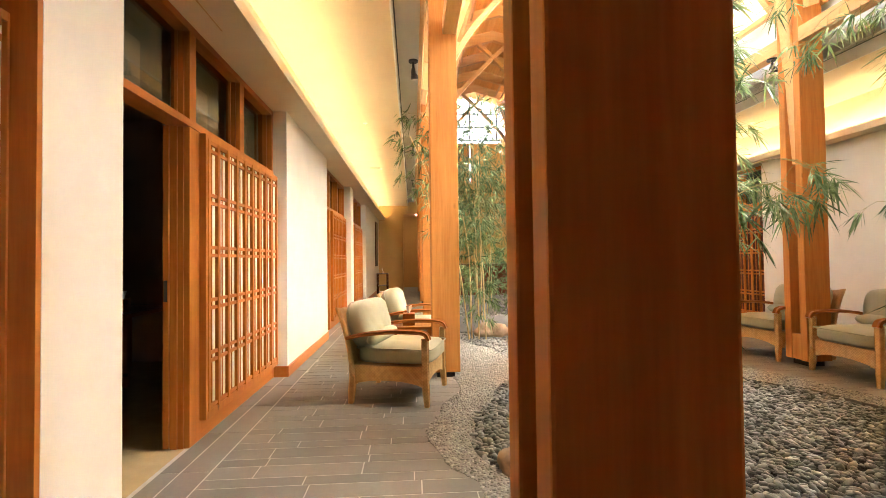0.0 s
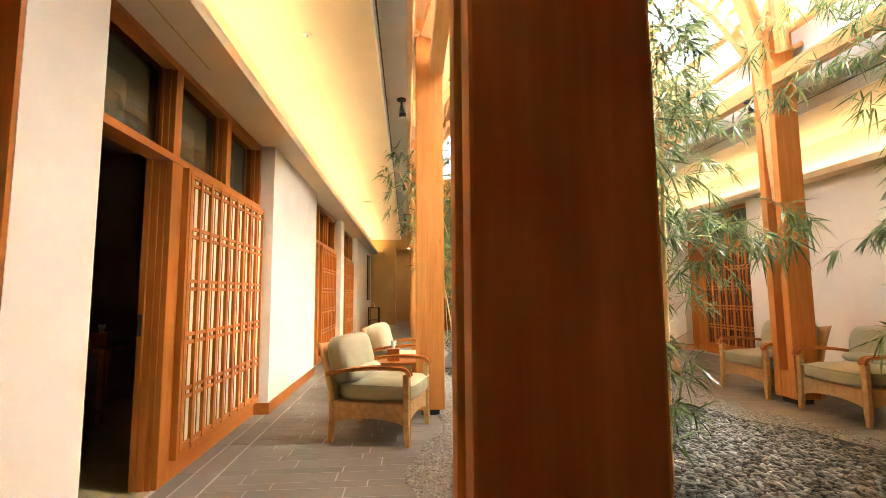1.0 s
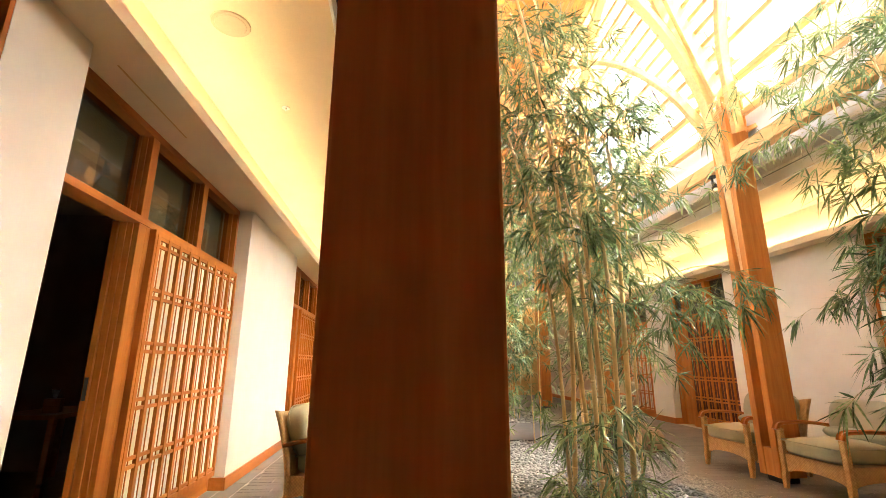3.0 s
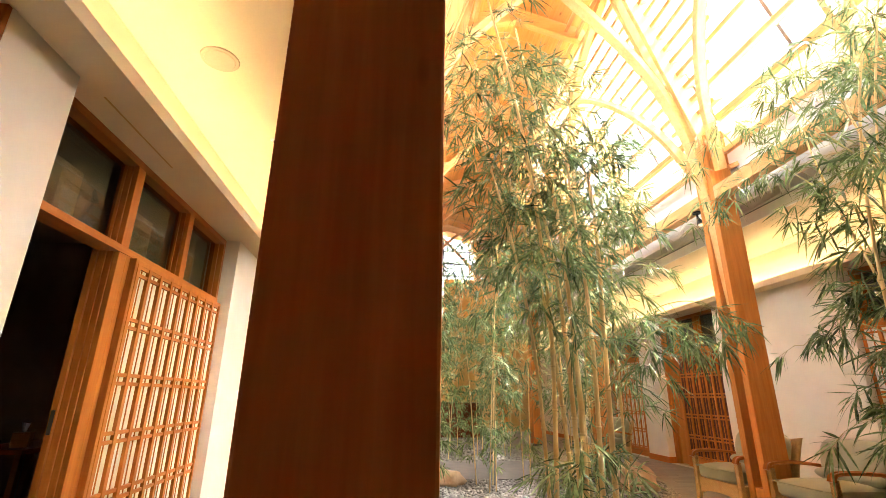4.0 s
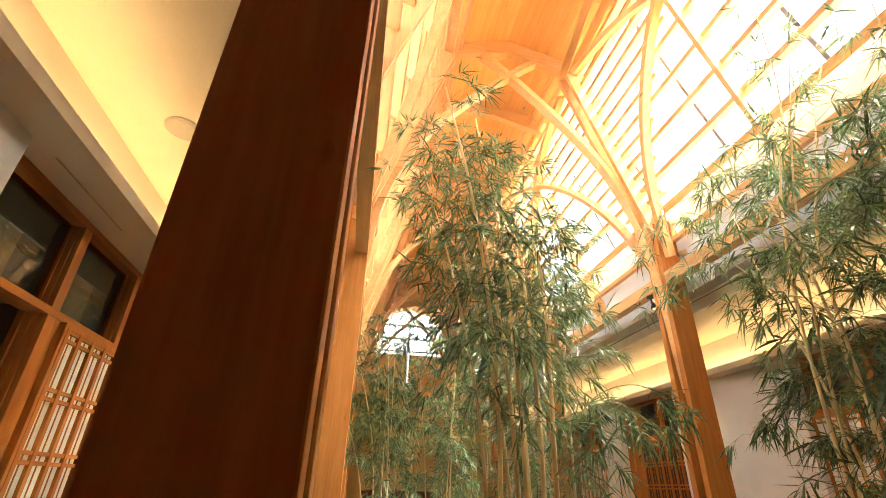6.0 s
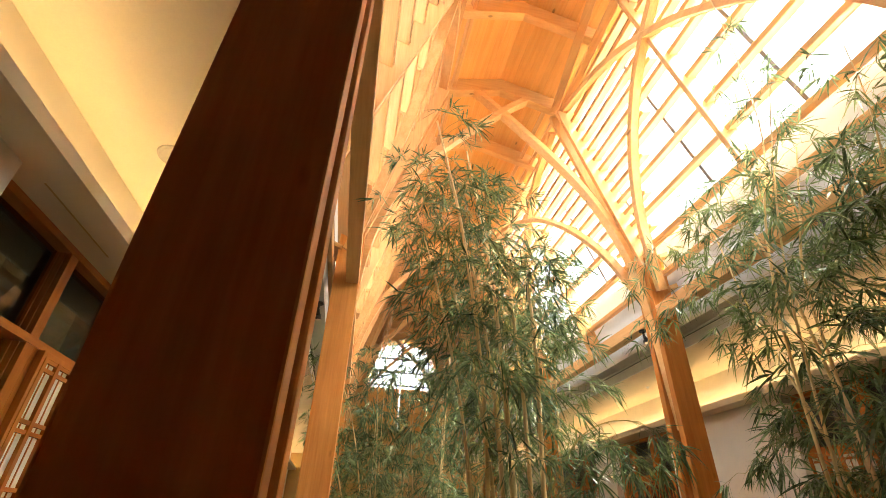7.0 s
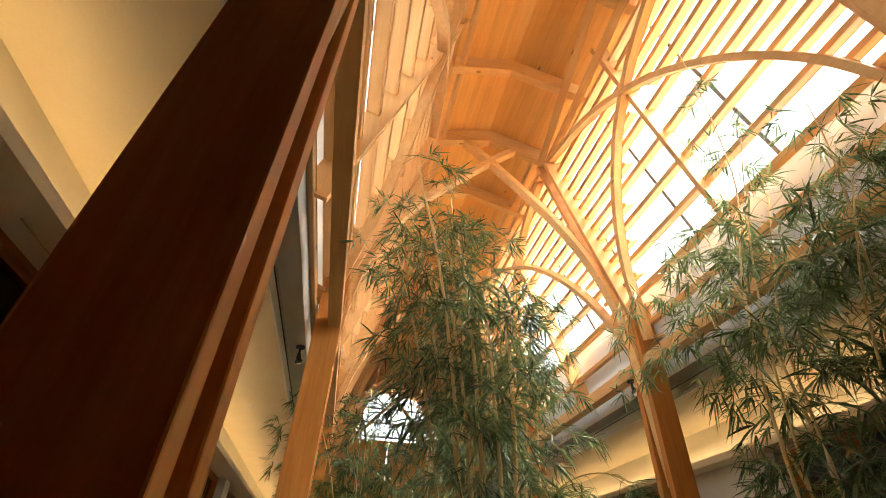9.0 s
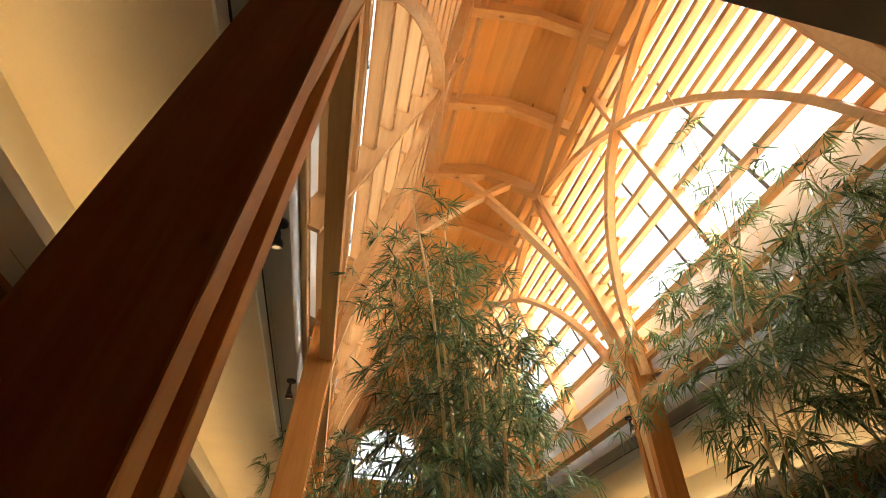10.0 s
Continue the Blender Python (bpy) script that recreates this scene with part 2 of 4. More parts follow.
def sweep(bm, pts, w, h, ups):
    """A rectangular timber along points; ups give the direction of h at each."""
    rings = []
    n = len(pts)
    for i, p in enumerate(pts):
        d = (Vector(pts[min(i + 1, n - 1)]) - Vector(pts[max(i - 1, 0)])).normalized()
        u = Vector(ups[i] if isinstance(ups, list) else ups)
        s = d.cross(u).normalized()
        u = s.cross(d).normalized()
        c = 0.006
        ring = []
        for sx, sy in ((-1, -1), (1, -1), (1, 1), (-1, 1)):
            for k in (0, 1):
                dx, dy = (c, 0) if (k == 0) == (sx * sy > 0) else (0, c)
                ring.append(bm.verts.new(Vector(p) + s * sx * (w / 2 - dx) + u * sy * (h / 2 - dy)))
        rings.append(ring)
    m = len(rings[0])
    for r0, r1 in zip(rings, rings[1:]):
        for k in range(m):
            bm.faces.new((r0[k], r0[(k + 1) % m], r1[(k + 1) % m], r1[k]))
    bm.faces.new(rings[0][::-1])
    bm.faces.new(rings[-1])
    bmesh.ops.recalc_face_normals(bm, faces=bm.faces[:])
    return bm


def tube(bm, pts, r0, r1, sides=8):
    rings = []
    n = len(pts)
    for i, p in enumerate(pts):
        d = (Vector(pts[min(i + 1, n - 1)]) - Vector(pts[max(i - 1, 0)])).normalized()
        s = d.orthogonal().normalized() if abs(d.z) < 0.9 else Vector((1, 0, 0)).cross(d).normalized()
        u = d.cross(s)
        r = r0 + (r1 - r0) * i / max(n - 1, 1)
        rings.append([bm.verts.new(Vector(p) + (s * math.cos(a) + u * math.sin(a)) * r) for a in [2 * math.pi * k / sides for k in range(sides)]])
    for a, b in zip(rings, rings[1:]):
        for k in range(sides):
            bm.faces.new((a[k], a[(k + 1) % sides], b[(k + 1) % sides], b[k]))
    bm.faces.new(rings[0][::-1])
    bm.faces.new(rings[-1])
    return bm


def spline(pts, steps=8):
    """Catmull-Rom through the points."""
    ps = [Vector(p) for p in pts]
    ps = [2 * ps[0] - ps[1]] + ps + [2 * ps[-1] - ps[-2]]
    out = []
    for i in range(1, len(ps) - 2):
        p0, p1, p2, p3 = ps[i - 1:i + 3]
        for k in range(steps):
            t = k / steps
            out.append(0.5 * (2 * p1 + (p2 - p0) * t + (2 * p0 - 5 * p1 + 4 * p2 - p3) * t * t + (3 * p1 - p0 - 3 * p2 + p3) * t ** 3))
    out.append(ps[-2])
    return out


def structure(name, bm, material, label="", smooth=False, parent=None):
    ob = link(name, bm, material, parent, smooth=smooth)
    return tagged(ob, label, "", "", "structure") if parent is None else ob

# ---------- the hall: plan ----------
CX = 2.36                      # middle line of the hall
HALF = 2.027                   # from it to the columns' middle
COLW = 0.287
FRAMES = [0.777, 4.84, 8.86, 12.88, 16.90]
BAY = 4.02
PLANK, GAP = 0.085, 0.06       # thickness of a post's planks, half of the gap between them
WALL_L, WALL_R = -1.33, 6.05   # faces of the long walls
Y0, Y1 = -1.6, 18.3            # ends
YG = 0.44                      # near end of the glazed roof
SOFFIT, CEIL, STRIP = 2.82, 3.37, 3.52
REC = 0.14                     # depth of the door recesses
CURB = 2.27                    # curb wall, from the middle line
SL_B, SL_T = (2.15, 3.6), (0.91, 7.25)   # inner plane of the sloped screen: distance from the middle line, height


def slope(side, z, out=0.0):
    """x and z of a point on the sloped screen at that height, 'out' metres outside it."""
    k = (z - SL_B[1]) / (SL_T[1] - SL_B[1])
    o = SL_B[0] + k * (SL_T[0] - SL_B[0])
    dx, dz = SL_B[0] - SL_T[0], SL_T[1] - SL_B[1]
    n = math.hypot(dx, dz)
    return CX + side * (o + out * dz / n), z + out * dx / n


# ---------- walls with door bays ----------
BAYS_L = [(-1.03, 1.73), (2.19, 4.95), (7.25, 10.0), (10.46, 13.2)]
BAYS_R = [(-0.2, 2.2), (2.4, 5.05), (7.52, 9.46), (10.2, 12.8)]


def long_wall(name, face, out, bays, label):
    """A long wall with its bays cut through; 'out' is the direction away from the hall."""
    bm = bmesh.new()
    edges = [Y0] + [v for b in bays for v in b] + [Y1]
    for a, b in zip(edges[::2], edges[1::2]):
        x0, x1 = sorted((face, face + out * 0.32))
        box(bm, x0, x1, a, b, 0, SOFFIT)
    x0, x1 = sorted((face, face + out * 0.32))
    box(bm, x0, x1, Y0, Y1, SOFFIT, 4.3)
    ob = structure(name, bm, WALL, label)
    for a, b in zip(edges[::2], edges[1::2]):
        bb = bmesh.new()
        x0, x1 = sorted((face - out * 0.016, face + out * 0.0))
        box(bb, x0, x1, a - (0.016 if a > Y0 else 0), b + (0.016 if b < Y1 else 0), 0, 0.115, 0.003)
        for yy, s in ((a, -1), (b, 1)):
            if Y0 < yy < Y1:
                xa, xb = sorted((face + out * 0.0005, face + out * REC))
                ya, yb = sorted((yy, yy + s * 0.016))
                box(bb, xa, xb, ya, yb, 0, 0.115, 0.003)
        structure("baseboard", bb, DOOR_Y, "low stained fir baseboard along the wall")
    return ob


long_wall("wall_left", WALL_L, -1, BAYS_L, "cream fabric-covered wall with door bays")
long_wall("wall_right", WALL_R, 1, BAYS_R, "cream fabric-covered wall with door bays")

# end walls
bm = boxes((WALL_L - 0.3, -0.37, Y1, Y1 + 0.2, 0, 4.3), (0.75, 3.8, Y1, Y1 + 0.2, 0, 4.3), (4.75, WALL_R + 0.3, Y1, Y1 + 0.2, 0, 4.3), (-0.37, 0.75, Y1, Y1 + 0.2, 3.05, 4.3), (3.8, 4.75, Y1, Y1 + 0.2, 2.55, 4.3))
structure("wall_far", bm, OCHRE, "cream end wall with two openings")
bm = boxes((-0.6, 5.2, Y1 + 2.2, Y1 + 2.4, 0, 4.3), (-0.6, -0.4, Y1 + 0.2, Y1 + 2.2, 0, 4.3), (5.0, 5.2, Y1 + 0.2, Y1 + 2.2, 0, 4.3))
structure("wall_lobby", bm, OCHRE, "cream wall behind the end openings")
structure("ceiling_lobby", boxes((-0.4, 5.2, Y1 + 0.2, Y1 + 2.4, 3.15, 3.25)), OCHRE, "flat plaster ceiling of the lobby")
# Unseen wall, set close and red to bounce reddish light onto the first post.
structure("wall_near", boxes((WALL_L - 0.3, WALL_R + 0.3, Y0 - 0.15, Y0, 0, 4.4)), BOUNCE_RED, "unseen red timber wall at the near end, tinting the first post")


# ---------- aisle ceilings ----------
def aisle_ceiling(side, face, name):
    s = side                    # +1: right aisle
    lip = CX + s * 3.46         # edge of the cove's lip
    fas = CX + s * 2.535        # fascia
    curb = CX + s * CURB
    def bx(bm, xa, xb, za, zb, bev=0.0):
        x0, x1 = sorted((xa, xb))
        box(bm, x0, x1, Y0, Y1, za, zb, bev)
    bm = bmesh.new()
    bx(bm, face + s * (REC + 0.005), lip, SOFFIT - 0.004, SOFFIT + 0.035)
    bx(bm, lip, lip - s * 0.022, SOFFIT - 0.006, SOFFIT + 0.085, 0.003)
    structure("ceiling_soffit_" + name, bm, CREAM, "cream plaster soffit with the lip of a light cove")
    bm = bmesh.new()
    bx(bm, face + s * 0.02, fas, CEIL, CEIL + 0.05)
    structure("ceiling_" + name, bm, CREAM, "cream plaster aisle ceiling lit by a cove")
    bm = bmesh.new()
    bx(bm, fas, fas - s * 0.02, CEIL - 0.012, STRIP - 0.02, 0.003)
    structure("trim", bm, TRIMW, "white fascia trim beside the grey soffit strip")
    bm = bmesh.new()
    x0, x1 = sorted((fas - s * 0.001, curb))
    box(bm, x0, x1, YG, Y1, STRIP, STRIP + 0.05)
    bx(bm, fas + s * 0.001, fas - s * 0.06, STRIP - 0.02, STRIP)
    structure("ceiling_strip_" + name, bm, GREY, "grey soffit strip with spotlights between ceiling and skylight")
    bm = bmesh.new()
    bx(bm, fas - s * 0.0205, fas - s * 0.034, STRIP - 0.024, STRIP - 0.0005)
    structure("trim", bm, BLACK, "thin black shadow gap along the soffit")
    bm = bmesh.new()
    x0, x1 = sorted((curb, curb + s * 0.15))
    box(bm, x0, x1, YG, Y1, STRIP + 0.05, 4.80)
    structure("wall_curb_" + name, bm, CURBW, "pale curb wall under the skylight glass")
    bm = bmesh.new()
    x0, x1 = sorted((lip + s * 0.05, lip + s * 0.09))
    box(bm, x0, x1, -0.2, Y1, SOFFIT + 0.037, SOFFIT + 0.065)
    tagged(link("cove_light", bm, COVE_TUBE), "long warm fluorescent tube hidden in the ceiling cove", "cove light")
    # Unseen roof, carried far out and pale, to reflect daylight up onto the boards.
    bm = bmesh.new()
    x0, x1 = sorted((face + s * 30.0, curb + s * 0.15))
    box(bm, x0, x1, Y0 - 12, Y1 + 12, 4.3, 4.4)
    structure("roof_" + name, bm, PALE_ROOF, "unseen flat roof, widened and pale to bounce light up to the boards")


aisle_ceiling(-1, WALL_L, "left")
aisle_ceiling(1, WALL_R, "right")

structure("ceiling_near", boxes((CX - 2.536, CX + 2.536, Y0, YG, STRIP, STRIP + 0.12)), NEARCEIL, "flat grey ceiling before the glazed hall")
structure("wall_gable_near", boxes((CX - 2.42, CX + 2.42, YG - 0.14, YG, STRIP + 0.12, 8.0)), CREAM, "plaster gable above the flat ceiling")

# ---------- timber frames ----------
def column(x, yc):
    """Two upright planks with a recessed core, on a black steel shoe."""
    ob = root("column", pose(x, yc, 0), "tall fir post of two planks round a recessed core, on a black shoe", "column", "posts along the hall")
    h = COLW / 2
    top = 4.45
    part("front_plank", boxes((-h, h, -GAP - PLANK, -GAP, 0.06, top), bevel=0.007), FIR_Z, ob)
    part("back_plank", boxes((-h, h, GAP, GAP + PLANK, 0.06, top), bevel=0.007), FIR_Z, ob)
    part("core", boxes((-h + 0.112, h - 0.112, -GAP - 0.0005, GAP + 0.0005, 0.06, top - 0.1)), FIR_Z, ob)
    part("spacer_block", boxes((-h + 0.012, h - 0.012, -GAP - 0.0002, GAP + 0.0002, 0.062, 0.34), bevel=0.004), FIR_Z, ob)
    part("shoe", boxes((-h + 0.05, h - 0.05, -0.10, 0.10, 0.0, 0.06), bevel=0.003), BLACK, ob, "black steel shoe")
    return ob


for yc in FRAMES:
    for s in (-1, 1):
        column(CX + s * HALF, yc)

RIB = [(2.00, 2.25), (1.965, 2.74), (1.94, 3.18), (1.90, 3.70), (1.83, 4.20), (1.69, 4.70), (1.38, 5.37), (0.90, 6.03), (0.0, 6.975), (-0.50, 7.42)]
PITCH = 0.28                   # fall of the collars and boards to each side


def bent_collar(w):
    """One timber, bent at the ridge and cut upright at its ends."""
    bm = bmesh.new()
    rings = []
    for o in (-1.22, 0.0, 1.22):
        z = 7.60 - abs(o) * PITCH
        c = 0.006
        prof = [(-w / 2 + c, -0.14), (w / 2 - c, -0.14), (w / 2, -0.14 + c), (w / 2, 0.14 - c), (w / 2 - c, 0.14), (-w / 2 + c, 0.14), (-w / 2, 0.14 - c), (-w / 2, -0.14 + c)]
        rings.append([bm.verts.new((CX + o, y, z + dz)) for y, dz in prof])
    for ra, rb in zip(rings, rings[1:]):
        for i in range(8):
            bm.faces.new((ra[i], ra[(i + 1) % 8], rb[(i + 1) % 8], rb[i]))
    bm.faces.new(rings[0])
    bm.faces.new(rings[2])
    bmesh.ops.recalc_face_normals(bm, faces=bm.faces[:])
    return bm


def frame_truss(yc, main):
    """A cross frame: bent collar; in the main frames also crossing ribs and doubled rafters, else single rafters."""
    ob = root("roof_truss", pose(0, yc, 0), "fir roof truss with curved ribs crossing under a bent collar" if main else "slim fir rafter pair at mid bay", "truss", "roof trusses")
    if main:
        part("collar", bent_collar(0.14), ROOF_X, ob)
    for s in (-1, 1):
        if main:
            pts = spline([(CX + s * o, s * 0.0, z) for o, z in RIB], 6)
            bm = bmesh.new()
            sweep(bm, pts, 0.10, 0.15, (0, 1, 0))
            for v in bm.verts:
                v.co.y += s * 0.0015
            part("curved_rib", bm, ROOF_X, ob)
            for dy in (-0.098, 0.098):
                x0, z0 = slope(s, 4.25, 0.105)
                x1, z1 = slope(s, 7.2, 0.105)
                bm = bmesh.new()
                beam(bm, (x0, dy, z0), (x1, dy, z1), 0.07, 0.31, (s, 0, 0.3))
                part("rafter", bm, ROOF_Z, ob)
        else:
            x0, z0 = slope(s, 3.76, 0.13)
            x1, z1 = slope(s, 7.36, 0.13)
            bm = bmesh.new()
            beam(bm, (x0, 0, z0), (x1, 0, z1), 0.062, 0.26, (s, 0, 0.3))
            part("rafter", bm, ROOF_Z, ob)
    return ob


def plain_collar(yc):
    ob = root("ceiling_collar", pose(-0.07, yc, 0), "bent fir collar beam under the boarded ceiling", "beam", "collar beams")
    part("collar", bent_collar(0.12), ROOF_X, ob)


for i, yc in enumerate(FRAMES):
    frame_truss(yc, True)
    if i + 1 < len(FRAMES):
        step = FRAMES[i + 1] - yc
        frame_truss(yc + step / 2 + 0.02, False)
        plain_collar(yc + step / 3)
        plain_collar(yc + step * 2 / 3)

ARC = [(0.185, 3.95), (0.24, 4.12), (0.33, 4.4), (0.45, 4.74), (0.65, 5.12), (0.92, 5.50), (1.22, 5.83), (1.62, 6.18), (2.06, 6.45), (2.48, 6.66), (3.06, 6.85), (3.78, 7.0)]


def screen_rib(side, yc, way):
    """A curved rib that springs from a column and climbs along the sloped screen to the next bay."""
    pts, ups = [], []
    for p in spline([(d, zz, 0) for d, zz in ARC], 4):
        x, z = slope(side, p.y, -0.02 if side > 0 else 0.02)
        pts.append(Vector((x, yc + way * p.x, z)))
        ups.append(Vector((side * 0.947, 0, 0.322)))
    bm = bmesh.new()
    sweep(bm, pts, 0.078, 0.14 + 0.004 * way, ups)
    return tagged(link("screen_rib", bm, ROOF_Y), "curved fir rib climbing along the slatted screen", "rib", "screen ribs")


for yc in FRAMES:
    for s in (-1, 1):
        for w in (-1, 1):
            if YG < yc + w * 0.5 < Y1 and (yc > 1 or w > 0):
                screen_rib(s, yc, w)

# slats of the screens, eave beams
for s in (-1, 1):
    ob = root("slatted_screen", pose(0, 0, 0), "sloped screen of long fir slats inside the skylight", "screen", "slatted screens")
    rows = [(3.77 + 0.195 * k, *slope(s, 3.77 + 0.195 * k, 0.185)) for k in range(18)]
    rows += [(7.44, CX + s * 0.995, 7.25), (7.63, CX + s * 0.82, 7.36)]      # two upright slats under the edge of the boards
    for k, (z, x, zz) in enumerate(rows):
        if k >= 18 and s > 0:
            spans = [(FRAMES[1], Y1)]
        elif k % 2 == 0:
            spans = [(YG + 0.02, Y1)]
        else:
            reach = 0.1
            for (d0, z0), (d1, z1) in zip(ARC, ARC[1:]):
                if z0 <= z <= z1:
                    reach = d0 + (d1 - d0) * (z - z0) / (z1 - z0)
            if z > ARC[-1][1]:
                reach = 3.8
            spans = [(max(f - reach, YG + 0.02), min(f + reach, Y1)) for f in FRAMES] if reach < BAY / 2 - 0.05 else [(YG + 0.02, Y1)]
        for ya, yb in spans:
            bm = bmesh.new()
            beam(bm, (x, ya, zz), (x, yb, zz), 0.06, 0.15 if k < 18 else 0.12, (s * 0.93, 0, 0.37) if k < 18 else (s * 0.25, 0, 1))
            part("slat", bm, ROOF_Y, ob)
    if s > 0:                   # in the first bay the two upper slats lie flat under the collars and run inwards
        for a, b in (((3.245, 4.76, 7.13), (2.70, YG + 0.02, 7.33)), ((3.375, 4.76, 7.14), (3.19, YG + 0.02, 7.17))):
            bm = bmesh.new()
            beam(bm, a, b, 0.12, 0.05, (0.3, 0, 1))
            part("slat", bm, ROOF_Y, ob)
    xa = CX + s * (HALF - COLW / 2 + 0.001)
    xb = CX + s * (HALF - COLW / 2 + 0.145)
    for ya, yb in zip([f + 0.146 for f in FRAMES], [f - 0.146 for f in FRAMES[1:]] + [Y1]):
        bm = bmesh.new()
        box(bm, min(xa, xb), max(xa, xb), ya, yb, 3.56, 3.72, 0.005)
        tagged(link("eave_beam", bm, ROOF_Y), "long fir beam between the posts under the skylight", "beam", "eave beams")

# ---------- boarded ceiling and glass ----------
BOARD_W = 0.1031
bm = bmesh.new()
for s in (-1, 1):
    for k in range(12):
        a, b = BOARD_W * k, BOARD_W * (k + 1) - 0.0025
        z = lambda o: 7.765 - o * PITCH
        vs = [bm.verts.new((CX + s * o, y, z(o) + t)) for t in (0, 0.03) for y in (YG, Y1) for o in (a, b)]
        for q in ((0, 1, 3, 2), (4, 6, 7, 5), (0, 4, 5, 1), (2, 3, 7, 6), (0, 2, 6, 4), (1, 5, 7, 3)):
            bm.faces.new([vs[i] for i in q])
bmesh.ops.recalc_face_normals(bm, faces=bm.faces[:])
structure("ceiling_boards", bm, DECK, "fir board ceiling along the ridge")
bm = bmesh.new()
for s in (-1, 1):
    beam(bm, (CX, 0.5 * (YG + Y1), 7.83), (CX + s * 1.34, 0.5 * (YG + Y1), 7.83 - 1.34 * PITCH), Y1 - YG, 0.03, (0, 0, 1))
structure("roof_ridge", bm, GREY, "closed roof over the ridge boards")

GL_B, GL_T = (CURB + 0.07, 4.78), (1.33, 7.27)
for s in (-1, 1):
    ob = root("skylight", pose(0, 0, 0), "sloped skylight glazing with dark bars", "skylight", "skylights", "structure")
    xb, xt = CX + s * GL_B[0], CX + s * GL_T[0]
    bars = [0.91 + 1.34 * k for k in range(13)]
    for y in bars:
        if y < Y1:
            bm = bmesh.new()
            beam(bm, (xb, y, GL_B[1]), (xt, y, GL_T[1]), 0.05, 0.07, (s, 0, 0.3))
            part("glazing_bar", bm, ALU, ob)
    for k in (0.0, 1.0):
        bm = bmesh.new()
        x, z = xb + (xt - xb) * k, GL_B[1] + (GL_T[1] - GL_B[1]) * k
        beam(bm, (x, YG, z), (x, Y1, z), 0.10, 0.06, (s * 0.95, 0, 0.3))
        part("glazing_bar", bm, ALU, ob)
    for ya, yb in zip([YG] + bars, bars + [Y1]):
        bm = bmesh.new()
        beam(bm, (xb + s * 0.02, (ya + yb) / 2, GL_B[1]), (xt + s * 0.02, (ya + yb) / 2, GL_T[1]), yb - ya - 0.05, 0.008, (s, 0, 0.3))
        # Solid panels added in place of glass, to keep daylight off the far end.
        if ya > 9.2:
            part("roof_panel", bm, PALE_ROOF, ob, "solid panel in place of glass, added to darken the far hall")
            continue
        pane = part("pane", bm, GLASS, ob, "clear glass pane")
        pane.visible_shadow = False

# far gable: glazed above, boarded below
bm = boxes((CX - 2.4, CX - 0.02, Y1, Y1 + 0.1, 4.3, 5.9), (CX + 0.02, CX + 2.4, Y1, Y1 + 0.1, 4.3, 5.9))
structure("wall_gable", bm, DECK, "boarded gable wall under the end window")
ob = root("window_1", pose(0, Y1 + 0.05, 0), "wide gable window with slim dark bars", "window", "", "structure")
for x in (-2.2, -1.1, 0.0, 1.1, 2.2):
    part("window_frame", boxes((CX + x - 0.03, CX + x + 0.03, -0.04, 0.04, 6.0, 7.75)), ALU, ob)
for z in (6.03, 6.55, 7.1):
    part("window_frame", boxes((CX - 2.3, CX + 2.3, -0.035, 0.035, z - 0.03, z + 0.03)), ALU, ob)
pane = part("pane", boxes((CX - 2.3, CX + 2.3, -0.005, 0.005, 6.0, 7.75)), GLASS, ob)
pane.visible_shadow = False


# ---------- door bays ----------
def lattice(parent, y0, y1, z0, z1, x, out, back):
    """A sliding lattice panel: frame, thick and thin uprights, paired rails, paper behind. Its face looks away from 'out'."""
    f = -out
    def sx(a, b):
        return tuple(sorted((x + f * a, x + f * b)))
    pan = part("lattice_panel", boxes((*sx(-0.0455, 0.0), y0, y0 + 0.032, z0, z1), (*sx(-0.0455, 0.0), y1 - 0.032, y1, z0, z1), (*sx(-0.0455, 0.0), y0 + 0.032, y1 - 0.032, z0, z0 + 0.05), (*sx(-0.0455, 0.0), y0 + 0.032, y1 - 0.032, z1 - 0.036, z1), bevel=0.003), DOOR_Z, parent, "stained fir lattice door panel with paper backing")
    part("paper", boxes((*sx(-0.028, -0.021), y0 + 0.032, y1 - 0.032, z0 + 0.05, z1 - 0.036)), back, pan, "white paper backing" if back == PAPER else "stained wood backing")
    n = max(2, round((y1 - y0 - 0.064) / 0.187))
    w = (y1 - y0 - 0.064) / n
    up = bpy.data.meshes.new("upright")
    bb = boxes((*sx(-0.0208, 0.004), -0.0195, 0.0195, z0 + 0.045, z1 - 0.03), bevel=0.002)
    bb.to_mesh(up)
    bb.free()
    up.materials.append(DOOR_Z)
    thin = bpy.data.meshes.new("thin_upright")
    bb = boxes((*sx(-0.0206, -0.015), -0.0045, 0.0045, z0 + 0.05, z1 - 0.036))
    bb.to_mesh(thin)
    bb.free()
    thin.materials.append(DOOR_Z)
    rail = bpy.data.meshes.new("rail")
    bb = boxes((*sx(-0.0207, -0.002), 0.0196, w - 0.0196, -0.0125, 0.0125), bevel=0.0015)
    bb.to_mesh(rail)
    bb.free()
    rail.materials.append(DOOR_Y)
    rows = [z1 - 0.075 - 0.3705 * (z1 - z0) / 1.97 * k for k in range(6)]
    for i in range(n):
        yy = y0 + 0.032 + w * i
        o = new("upright", up)
        o.location, o.parent = (0, yy + (0.0195 if i == 0 else 0), 0), pan
        for q in (0.55,):
            o = new("thin_upright", thin)
            o.location, o.parent = (0, yy + w * q, 0), pan
        for z in rows:
            for dz in (-0.028, 0.028):
                o = new("rail", rail)
                o.location, o.parent = (0, yy, z + dz), pan
    return pan


